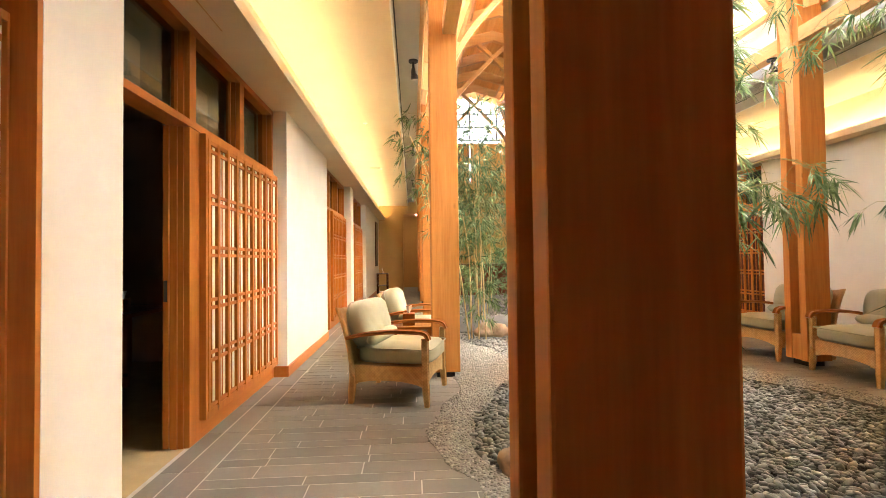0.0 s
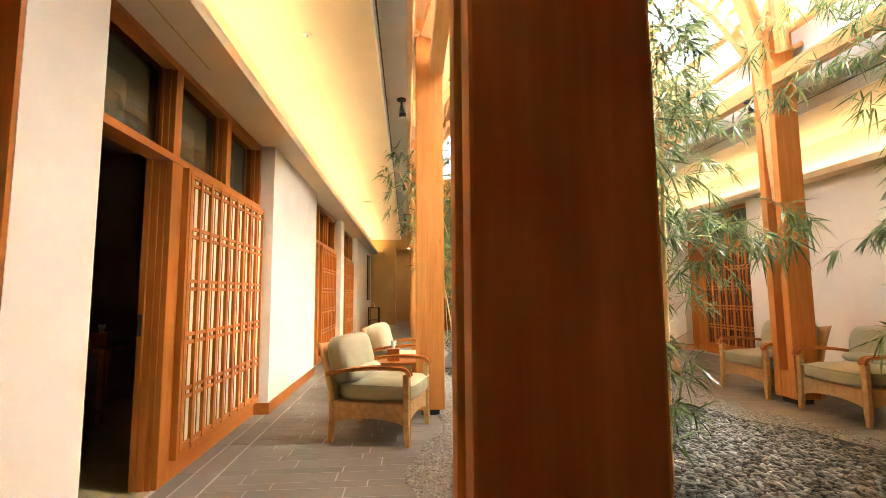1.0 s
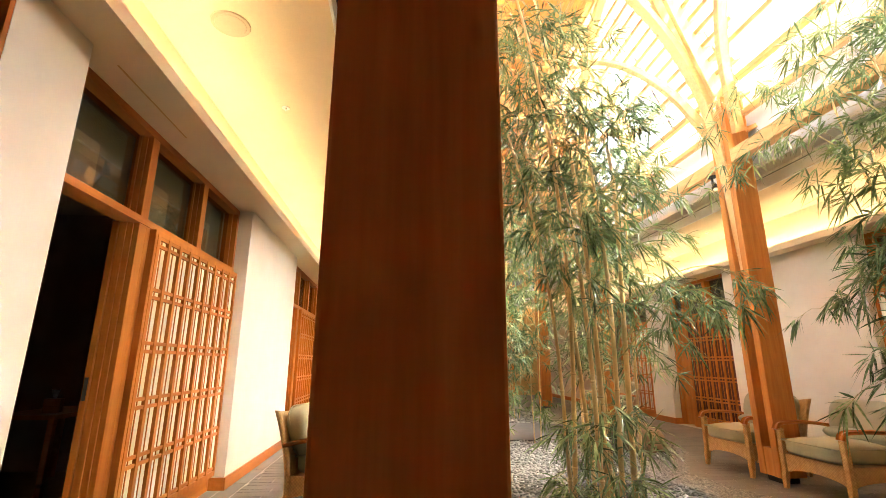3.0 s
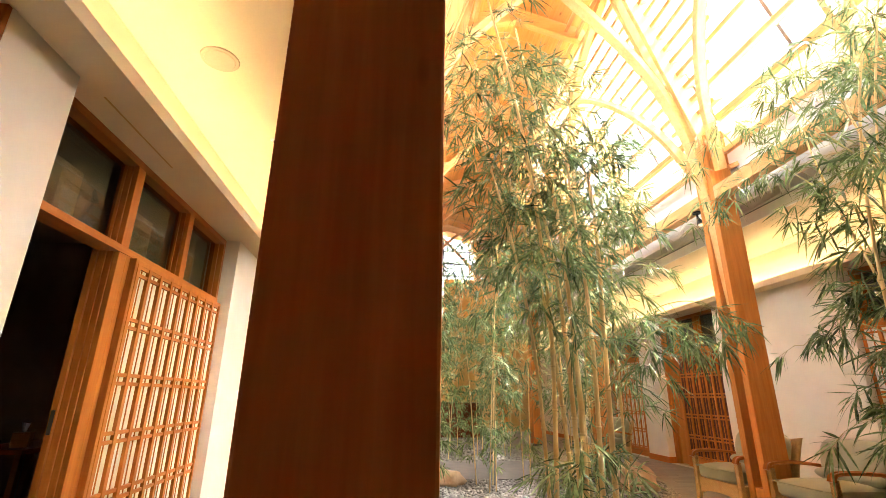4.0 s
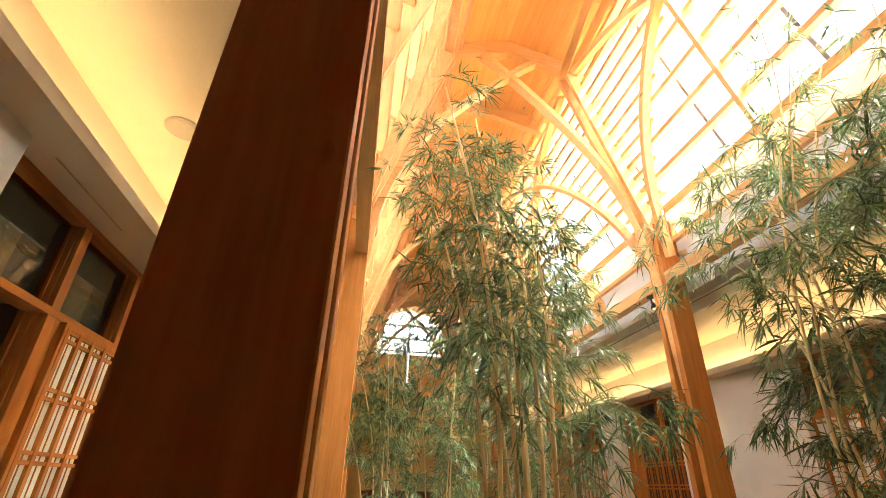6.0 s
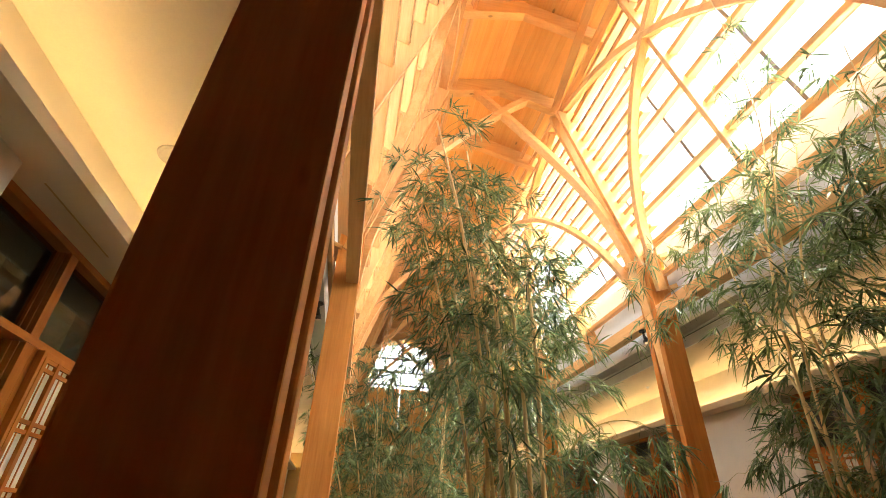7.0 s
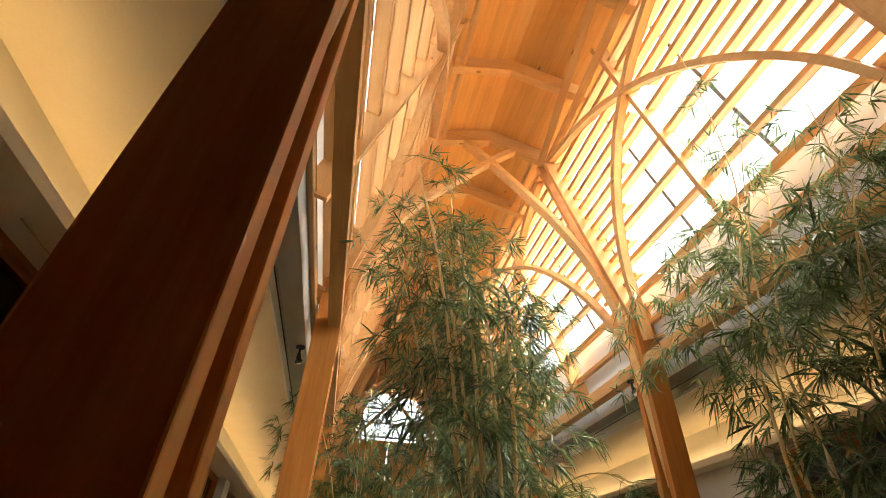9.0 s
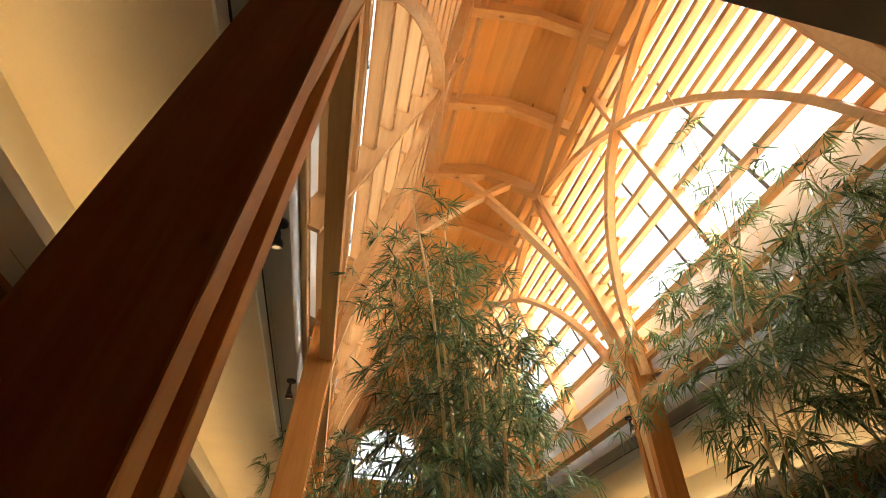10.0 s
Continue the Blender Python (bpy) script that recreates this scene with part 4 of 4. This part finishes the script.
def tissue_box(m):
    ob = root("tissue_box", m, "reddish wooden tissue box with a white tissue pulled up", "tissue box")
    part("box", boxes((-0.065, 0.065, -0.065, 0.065, 0, 0.13), bevel=0.003), ARM, ob)
    bm = bmesh.new()
    bmesh.ops.create_cone(bm, cap_ends=True, segments=9, radius1=0.02, radius2=0.045, depth=0.08)
    for v in bm.verts:
        v.co.x *= 0.5 + 0.4 * math.sin(5 * math.atan2(v.co.y, v.co.x))
        v.co.z += 0.165 + 0.012 * math.sin(9 * v.co.y * 30)
    part("tissue", bm, TISSUE, ob, "white paper tissue")
    return ob


small_table(pose(-0.02, 5.12, 0), "small reddish wood table between the wicker armchairs")
tissue_box(pose(-0.05, 5.08, 0.50))

# in the dark room: a table with a woven box
def room_table(m):
    ob = root("console_table", m, "reddish wooden table in the unlit room", "table")
    part("tabletop", boxes((-0.3, 0.3, -0.5, 0.5, 0.68, 0.72), bevel=0.004), ARM, ob)
    for sx in (-1, 1):
        for sy in (-1, 1):
            part("leg", boxes((sx * 0.26 - 0.025, sx * 0.26 + 0.025, sy * 0.46 - 0.025, sy * 0.46 + 0.025, 0, 0.68), bevel=0.003), ARM, ob)
    return ob


room_table(pose(-3.1, 5.2, -0.004))
tissue_box(pose(-3.0, 4.95, 0.716, 0, 0, 20))

# far end: console with small things, picture
def far_console(m):
    ob = root("console_table", m, "small dark console table by the wall", "table")
    part("tabletop", boxes((-0.2, 0.2, -0.35, 0.35, 0.72, 0.75), bevel=0.003), DARKWOOD, ob)
    for sx in (-1, 1):
        for sy in (-1, 1):
            part("leg", boxes((sx * 0.17 - 0.02, sx * 0.17 + 0.02, sy * 0.32 - 0.02, sy * 0.32 + 0.02, 0, 0.72)), DARKWOOD, ob)
    part("shelf", boxes((-0.17, 0.17, -0.3, 0.3, 0.3, 0.32)), DARKWOOD, ob)
    return ob


far_console(pose(-1.08, 16.6, 0))
ob = root("brochure_stand", pose(-1.05, 16.5, 0.75), "small white brochure stand on the console", "stand")
part("sheet", turn(boxes((-0.005, 0.005, -0.09, 0.09, 0, 0.2)), Matrix.Rotation(radians(-15), 4, "Y")), TISSUE, ob)
part("base", boxes((-0.05, 0.06, -0.09, 0.09, 0, 0.012)), TISSUE, ob)
ob = root("framed_picture", pose(WALL_L, 16.9, 1.8), "dark framed picture on the cream wall", "picture")
part("frame", boxes((0.001, 0.03, -0.45, 0.45, -0.8, 0.8), bevel=0.004), DARKWOOD, ob)
part("canvas", boxes((0.0305, 0.034, -0.39, 0.39, -0.74, 0.74)), LAVENDER, ob)


def reception_desk(m):
    ob = root("reception_desk", m, "long dark reddish wooden desk at the end of the hall", "desk")
    part("front_panel", boxes((-1.2, 1.2, -0.02, 0.02, 0.02, 1.02), bevel=0.004), DESK, ob)
    part("desktop", boxes((-1.26, 1.26, -0.08, 0.62, 1.02, 1.06), bevel=0.005), DESK, ob)
    for x in (-1.18, 1.18):
        part("side_panel", boxes((x - 0.02, x + 0.02, 0.021, 0.58, 0, 1.019), bevel=0.003), DESK, ob)
    return ob


reception_desk(pose(2.1, 15.2, 0))

# ---------- spotlights, added lobby lights, loudspeakers ---
def spotlight(m, label="black ceiling spotlight on a short stem"):
    ob = root("spotlight", m, label, "spotlight", "ceiling spotlights")
    bm = bmesh.new()
    tube(bm, [(0, 0, 0), (0, 0, -0.018)], 0.055, 0.055, 18)
    part("ceiling_plate", bm, BLACK, ob)
    bm = bmesh.new()
    tube(bm, [(0, 0, -0.018), (0, 0, -0.10)], 0.014, 0.014, 8)
    part("stem", bm, BLACK, ob)
    bm = bmesh.new()
    tube(bm, [(0.0, 0.0, -0.085), (0.0, 0.03, -0.13), (0.01, 0.045, -0.155)], 0.020, 0.036, 14)
    tube(bm, [(0.01, 0.045, -0.155), (0.013, 0.055, -0.195)], 0.042, 0.045, 14)
    part("lamp_head", bm, BLACK, ob, "black lamp head", True)
    bm = bmesh.new()
    tube(bm, [(0.0131, 0.0552, -0.1955), (0.0134, 0.056, -0.198)], 0.03, 0.03, 14)
    part("bulb", bm, LAMP, ob, "glowing bulb")
    return ob


first = spotlight(pose(0.03, 5.25, STRIP))
for y in (2.52, 9.2, 13.2):
    copy_thing(first, pose(0.03, y, STRIP))
for y in (2.42, 5.14, 9.2, 13.2):
    copy_thing(first, pose(4.31, y, 3.56, 0, 0, 180))


def speaker(m):
    ob = root("ceiling_speaker", m, "round flush ceiling loudspeaker grille", "loudspeaker", "ceiling loudspeakers")
    bm = bmesh.new()
    tube(bm, [(0, 0, 0), (0, 0, -0.008)], 0.125, 0.12, 32)
    part("rim", bm, GRILLE, ob)
    bm = bmesh.new()
    tube(bm, [(0, 0, -0.0081), (0, 0, -0.011)], 0.10, 0.097, 32)
    part("grille", bm, GRILLE, ob)
    return ob


sp0 = speaker(pose(-0.85, 2.65, CEIL))
for x, y in ((-0.85, 10.7), (5.57, 10.7)):
    copy_thing(sp0, pose(x, y, CEIL))


# Unseen lamps, added to brighten the lobby behind the end opening.
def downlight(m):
    ob = root("downlight", m, "unseen round ceiling lamp added to brighten the lobby", "lamp", "lobby downlights")
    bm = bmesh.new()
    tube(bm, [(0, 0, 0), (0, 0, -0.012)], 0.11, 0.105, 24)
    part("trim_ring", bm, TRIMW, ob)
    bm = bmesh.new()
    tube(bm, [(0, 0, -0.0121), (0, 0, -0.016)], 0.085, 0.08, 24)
    part("lens", bm, LOBBY_FILL, ob, "glowing lens")
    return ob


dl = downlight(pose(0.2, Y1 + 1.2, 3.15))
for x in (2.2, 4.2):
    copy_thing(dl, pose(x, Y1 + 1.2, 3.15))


def sprinkler(m):
    ob = root("sprinkler", m, "small ceiling sprinkler head", "sprinkler", "sprinklers")
    bm = bmesh.new()
    tube(bm, [(0, 0, 0), (0, 0, -0.006)], 0.035, 0.033, 18)
    tube(bm, [(0, 0, -0.006), (0, 0, -0.03)], 0.01, 0.008, 10)
    part("plate", bm, TRIMW, ob)
    return ob


sk = sprinkler(pose(-0.73, 3.67, CEIL))
for x, y in ((-0.72, 7.2), (-0.72, 10.8), (5.5, 3.6), (5.5, 7.0)):
    copy_thing(sk, pose(x, y, CEIL))

def exit_light(m):
    ob = root("exit_light", m, "small exit light with a red lens above the opening", "exit light")
    part("housing", boxes((-0.10, 0.10, -0.05, 0.0, -0.06, 0.06), bevel=0.006), TRIMW, ob)
    bm = bmesh.new()
    tube(bm, [(0, -0.0501, 0), (0, -0.062, 0)], 0.045, 0.04, 16)
    part("lens", bm, RED_LAMP, ob, "glowing red lens")
    return ob


exit_light(pose(0.40, Y1 - 0.001, 3.2))

# ---------- boulders ----------
def boulder(m, r, seed):
    bm = bmesh.new()
    bmesh.ops.create_icosphere(bm, subdivisions=3, radius=r)
    for v in bm.verts:
        v.co *= 1 + 0.35 * noise.noise(v.co * (1.6 / r) + Vector((seed, 0, 0))) + 0.1 * noise.noise(v.co * (5 / r))
        v.co.z *= 0.6
    ob = link("boulder", bm, ROCK, smooth=True)
    ob.matrix_world = m
    return tagged(ob, "tan weathered boulder lying in the pebbles", "rock", "boulders")


boulder(pose(0.62, 2.63, 0.03), 0.15, 1)
boulder(pose(1.25, 7.25, 0.06), 0.26, 2)
boulder(pose(3.86, 6.8, 0.12), 0.36, 3)

# ---------- bamboo ----------
def leaves(base, ways, length, width, seed):
    """Narrow drooping leaves: base points and directions (N x 3)."""
    r = np.random.RandomState(seed)
    N = len(base)
    d = ways / np.linalg.norm(ways, axis=1)[:, None]
    L = length * (0.6 + 0.65 * r.rand(N))
    W = width * (0.7 + 0.6 * r.rand(N))
    upv = np.array([0, 0, 1.0])
    side = np.cross(d, upv + r.randn(N, 3) * 0.5)
    side /= np.linalg.norm(side, axis=1)[:, None] + 1e-9
    droop = 0.1 + 0.8 * r.rand(N) ** 1.5
    rows = []
    for t, w in ((0.0, 0.16), (0.18, 0.85), (0.45, 1.0), (0.76, 0.62), (1.0, 0.03)):
        c = base + d * (L * t)[:, None] - upv * (L * droop * 0.55 * t * t)[:, None]
        rows += [c - side * (W * w / 2)[:, None], c + side * (W * w / 2)[:, None]]
    P = np.stack(rows, 1)
    idx = np.arange(N)[:, None] * 10
    F = [np.concatenate([idx + 2 * k, idx + 2 * k + 1, idx + 2 * k + 3, idx + 2 * k + 2], 1) for k in range(4)]
    return P.reshape(-1, 3), np.concatenate(F)


def bamboo(name_label, culms, sprays, seed, low=0.9, reach=0.55, length=0.155, width=0.0118, extra=(), bush=0.0, full=10, bias=0.9):
    """A clump: culms are rows of points from the ground up with a radius; arching feathery sprays grow along each."""
    r = np.random.RandomState(seed)
    x0, y0 = culms[0][0][0][:2]
    ob = root("bamboo", pose(x0, y0, 0), name_label, "bamboo", "bamboo clumps")
    o = Vector((x0, y0, 0))
    tw = bmesh.new()
    bases, ways = [], []

    def fan(p, way, k):
        """A hanging fan of k leaves at a twig's end."""
        way = way / (np.linalg.norm(way) + 1e-9)
        flat = np.cross(way, [0, 0, 1.0])
        flat /= np.linalg.norm(flat) + 1e-9
        tip = np.cross(flat, way)
        sway = (r.rand() - 0.5) * 2.6
        for q in range(k):
            g = (2 * (q + 0.5) / k - 1) * 1.45 + (r.rand() - 0.5) * 0.3
            bases.append(p - way * 0.02 * abs(g) + r.randn(3) * 0.004)
            ways.append(way * math.cos(g) + (flat * math.cos(sway) + tip * math.sin(sway)) * math.sin(g) + np.array([0, 0, 0.05 - 0.42 * r.rand()]) + r.randn(3) * 0.14)

    def spray(p, a, rise, R, k, drop=0.25):
        """An arching twig from p, with fans of leaves on side twigs over its outer part and at its end."""
        d = np.array([math.cos(a), math.sin(a), 0.0])
        up = np.array([0, 0, 1.0])
        at = lambda t: p + d * R * t + up * R * (rise * t - (rise + drop) * t * t * 0.75)
        tube(tw, [Vector(at(t)) for t in (0, 0.35, 0.7, 1.0)], 0.0024, 0.0010, 4)
        sd = np.array([-d[1], d[0], 0.0])
        n = max(2, round(k / 6.5))
        for q in range(n):
            t = 1.0 if q == 0 else 0.95 - 0.55 * (q - 0.4 * r.rand()) / n
            tan = at(min(t + 0.05, 1.05)) - at(t - 0.05)
            tan /= np.linalg.norm(tan)
            if q == 0:
                fan(at(1.0), tan, 6 + r.randint(4))
                continue
            side = (1 if q % 2 else -1) * (0.5 + 0.6 * r.rand())
            way = tan * 0.7 + sd * side + up * (r.rand() - 0.35) * 0.5
            end = at(t) + way * (0.05 + 0.09 * r.rand())
            tube(tw, [Vector(at(t)), Vector(end)], 0.0018, 0.001, 4)
            fan(end, way, 5 + r.randint(4))

    for pts, rad in culms:
        line = [p - o for p in spline(pts, 6)]
        bm = bmesh.new()
        tube(bm, line, rad, rad * 0.4, 8)
        # swollen joints
        acc = 0.0
        for i, (a, b) in enumerate(zip(line, line[1:])):
            acc += (b - a).length
            if acc > 0.26:
                acc = 0.0
                dd = (b - a).normalized() * 0.006
                rk = rad * (1 - 0.6 * (i + 1) / len(line)) * 1.22
                tube(bm, [b - dd, b, b + dd], rk, rk, 8)
        part("culm", bm, CULM, ob, smooth=True)
        zs = np.array([p.z for p in line])
        top = zs.max()
        for _ in range(sprays):
            q = r.rand()
            z = low * 0.25 + (0.9 - low * 0.25) * r.rand() if q < bush else low + (top - low) * r.rand() ** bias
            i = int(np.clip(np.searchsorted(zs, z) - 1, 0, len(line) - 2))
            k = np.clip((z - zs[i]) / max(zs[i + 1] - zs[i], 1e-4), 0, 1)
            p = np.array(line[i]) * (1 - k) + np.array(line[i + 1]) * k
            h = np.clip((z - low) / max(top - low, 0.1), 0, 1)
            R = (reach if q >= bush else reach * 0.72) * (0.3 + 0.75 * r.rand()) * (0.8 + 0.35 * math.sin(math.pi * (0.1 + 0.8 * h)))
            spray(p, r.rand() * 2 * np.pi, 0.45 + 0.6 * r.rand(), R, int(full * (0.75 + 0.5 * r.rand())))
    for row in extra:
        line = [np.array(p - o) for p in spline(row, 6)]
        tube(tw, [Vector(p) for p in line], 0.006, 0.002, 5)
        for i in range(3, len(line)):
            d = line[i] - line[i - 1]
            a = math.atan2(d[1], d[0])
            if i % 4 != 3:
                spray(line[i], a + r.randn() * 0.9, 0.1 + 0.4 * r.rand(), 0.12 + 0.18 * r.rand(), 12, 0.9)
    part("twig", tw, TWIG, ob)["kind"] = "stuff"
    V, F = leaves(np.array(bases), np.array(ways), length, width, seed + 1)
    soup("crown", V, F, LEAF, "many narrow drooping green leaves", False, ob)
    return ob


LBL = "tall bamboo with tan canes and narrow drooping leaves, in the pebbles"
# the clump before the second pair of posts
bamboo(LBL, [([(1.58, 2.86, -0.03), (1.60, 2.9, 1.5), (1.55, 3.05, 3.0), (1.40, 3.25, 4.45)], 0.021),
             ([(1.78, 2.92, -0.03), (1.80, 2.9, 1.26), (1.82, 2.9, 2.5), (1.82, 3.1, 3.2)], 0.022),
             ([(1.44, 3.05, -0.03), (1.46, 2.95, 1.67), (1.25, 2.7, 3.0), (0.97, 2.5, 4.0)], 0.0185),
             ([(1.52, 2.76, -0.03), (1.50, 2.80, 1.6), (1.42, 3.0, 2.8), (1.22, 3.3, 4.2)], 0.0185),
             ([(1.66, 3.14, -0.03), (1.52, 3.15, 1.7), (1.28, 3.3, 3.0), (1.05, 3.5, 4.3)], 0.017),
             ([(1.70, 3.02, -0.03), (1.66, 3.05, 1.6), (1.60, 3.1, 2.7), (1.52, 3.15, 3.7)], 0.017),
             ([(1.64, 2.80, -0.03), (1.70, 2.85, 1.5), (1.70, 2.95, 2.4), (1.66, 3.0, 3.2)], 0.0185),
             ([(1.40, 2.92, -0.03), (1.34, 2.95, 1.5), (1.15, 3.0, 2.6), (0.90, 3.1, 3.6)], 0.0145)], 39, 21, 1.35, 0.48, bush=0.12, bias=0.62, full=20,
       extra=[[(1.78, 2.9, 1.30), (2.02, 2.8, 1.70), (2.3, 2.76, 1.83), (2.56, 2.75, 1.78)], [(1.78, 2.9, 1.25), (1.98, 2.75, 1.55), (2.18, 2.7, 1.66), (2.36, 2.7, 1.6)]])
bamboo(LBL, [([(2.35, 3.9, -0.03), (2.36, 3.85, 1.5), (2.38, 3.8, 2.6), (2.50, 3.78, 3.55)], 0.014),
             ([(2.2, 4.1, -0.03), (2.15, 4.05, 1.7), (2.24, 4.0, 3.5)], 0.013),
             ([(2.05, 4.3, -0.03), (2.0, 4.3, 1.7), (1.88, 4.25, 3.5)], 0.013)], 62, 22, 1.0, 0.46, bush=0.06, full=20)
# by the right-hand border
bamboo(LBL, [([(3.45, 2.25, -0.03), (3.50, 2.25, 1.3), (3.55, 2.3, 2.5), (3.60, 2.45, 3.2), (3.66, 2.6, 3.95)], 0.014),
             ([(3.30, 2.10, -0.03), (3.33, 2.10, 1.4), (3.42, 2.1, 2.6), (3.58, 2.05, 3.2), (3.78, 2.0, 3.85)], 0.013),
             ([(3.70, 2.50, -0.03), (3.72, 2.6, 1.6), (3.66, 2.8, 2.8), (3.75, 3.0, 3.8)], 0.013),
             ([(3.52, 2.0, -0.03), (3.55, 1.9, 1.5), (3.62, 1.7, 2.6), (3.70, 1.4, 3.45)], 0.012),
             ([(3.80, 2.2, -0.03), (3.85, 2.15, 1.5), (3.92, 2.05, 2.6), (4.0, 1.85, 3.45)], 0.012)], 52, 23, 0.95, 0.42, 0.165, 0.0135, bias=1.15, full=20,
       extra=[[(3.6, 2.5, 2.9), (3.7, 3.1, 3.75), (3.72, 3.7, 4.0), (3.68, 4.1, 3.75)], [(3.6, 2.6, 2.5), (3.6, 3.2, 3.2), (3.62, 3.7, 3.3), (3.6, 4.0, 3.05)],
              [(3.6, 2.4, 1.5), (3.5, 2.8, 1.75), (3.45, 3.1, 1.6)], [(3.31, 2.12, 0.85), (3.22, 2.42, 1.12)]])
# thin canes that climb past the screen, with few leaves
bamboo("slender tall bamboo with pale canes and sparse leaves", [([(3.12, 2.2, -0.03), (3.17, 2.2, 1.87), (3.38, 2.2, 3.04), (3.70, 2.15, 4.1), (3.62, 2.0, 5.0), (3.38, 1.82, 5.6)], 0.011),
             ([(3.20, 2.3, -0.03), (3.30, 2.25, 1.7), (3.46, 2.2, 2.9), (3.66, 2.05, 4.0), (3.70, 1.85, 4.6)], 0.010)], 17, 24, 3.3, 0.30, 0.15, 0.012, full=9, bias=1.0)
bamboo(LBL, [([(3.62, 1.9, -0.03), (3.68, 1.8, 1.6), (3.78, 1.65, 2.9), (3.86, 1.5, 3.8), (3.80, 1.4, 4.3)], 0.011),
             ([(3.78, 1.75, -0.03), (3.90, 1.65, 1.5), (4.0, 1.55, 2.7), (4.0, 1.4, 3.5), (3.95, 1.3, 3.9)], 0.011)], 44, 25, 1.9, 0.36, 0.16, 0.013, full=16, bias=0.8)
# one that leans out behind the left-hand post
bamboo("bamboo leaning out over the aisle, with tan canes", [([(0.85, 6.95, -0.03), (0.68, 6.9, 1.2), (0.35, 6.75, 2.2), (-0.02, 6.6, 3.0)], 0.012),
       ([(0.90, 7.05, -0.03), (0.85, 7.0, 1.4), (0.60, 6.9, 2.5), (0.20, 6.8, 3.4)], 0.012)], 48, 29, 1.4, 0.40, 0.15, 0.0145, full=18)
# farther clumps
k = 30
for x, y, h in ((1.08, 6.95, 4.3), (1.25, 7.45, 4.0), (1.85, 7.3, 4.2), (1.75, 6.6, 3.9), (2.5, 7.2, 4.3), (3.1, 7.0, 4.0), (1.5, 10.3, 4.0), (2.3, 10.4, 4.2), (3.0, 10.6, 4.3), (2.1, 12.6, 4.4), (3.2, 12.4, 4.2), (1.2, 12.2, 4.2)):
    rr = random.Random(k)
    cs = []
    for _ in range(2):
        dx, dy = rr.uniform(-0.18, 0.18), rr.uniform(-0.18, 0.18)
        lx, ly = dx * 1.6 + rr.uniform(-0.25, 0.25), dy * 1.6 + rr.uniform(-0.25, 0.25)
        cs.append(([(x + dx, y + dy, -0.03), (x + dx + lx * 0.35, y + dy + ly * 0.35, h * 0.4), (x + dx + lx, y + dy + ly, h * rr.uniform(0.75, 1.0))], 0.0095 if y < 9 else 0.009))
    bamboo("slender bamboo clump with tan canes, farther along the pebble bed", cs, 44, k, 1.0 if y < 9 else 0.5, 0.42, 0.14, 0.0155, bush=0.15 if y < 9 else 0.10, full=18)
    k += 1

# ---------- floor tiles, piece by piece ----------
def tiles(floor, lo, hi, y0, y1, solid):
    """Plank tiles in staggered courses across the aisle."""
    length, gap = 0.61, 0.007
    store = {}
    rest = bmesh.new()
    i = 0
    y = y0
    while y < y1:
        course = 0.152 if i % 2 else 0.104
        a, b = min(lo(y), lo(y + course)) , max(hi(y), hi(y + course))
        x = a - random.Random(i).uniform(0, length)
        while x < b:
            xa, xb = max(x + gap / 2, a), min(x + length - gap / 2, b)
            if xb - xa > 0.03:
                row = (xa, xb, y + gap / 2, y + course - gap / 2, -0.012, 0.0004)
                if solid[0] < y < solid[1]:
                    key = (round(xb - xa, 3), course)
                    if key not in store:
                        bb = boxes((0, xb - xa, 0, course - gap, -0.012, 0.0004), bevel=0.001)
                        me = bpy.data.meshes.new("tile")
                        bb.to_mesh(me)
                        bb.free()
                        me.materials.append(TILE)
                        store[key] = me
                    o = new("tile", store[key])
                    o.location, o.parent = (xa, y + gap / 2, 0), floor
                else:
                    box(rest, *row)
            x += length
        y += course
        i += 1
    o = part("tiles", rest, TILE, floor)
    o["kind"] = "stuff"


tiles(floor_l, lambda y: -1.177, lambda y: edge(AGG_L, y) + 0.05, Y0 + 0.06, Y1, (1.6, 7.2))
tiles(floor_r, lambda y: edge(AGG_R, y) - 0.05, lambda y: 5.9, Y0 + 0.06, Y1, (3.0, 7.6))
# border courses along the left wall
for xa, xb in ((-1.47, -1.355), (-1.35, -1.182)):
    y = Y0 + 0.1
    while y < Y1 - 0.7:
        bb = boxes((xa, xb - 0.005, y, y + 0.605, -0.012, 0.0004), bevel=0.001)
        o = part("tile", bb, TILE, floor_l)
        y += 0.61
structure("floor_edge", boxes((5.905, 6.05, Y0, Y1, -0.012, 0.0004)), TILE, "slate border course along the wall")
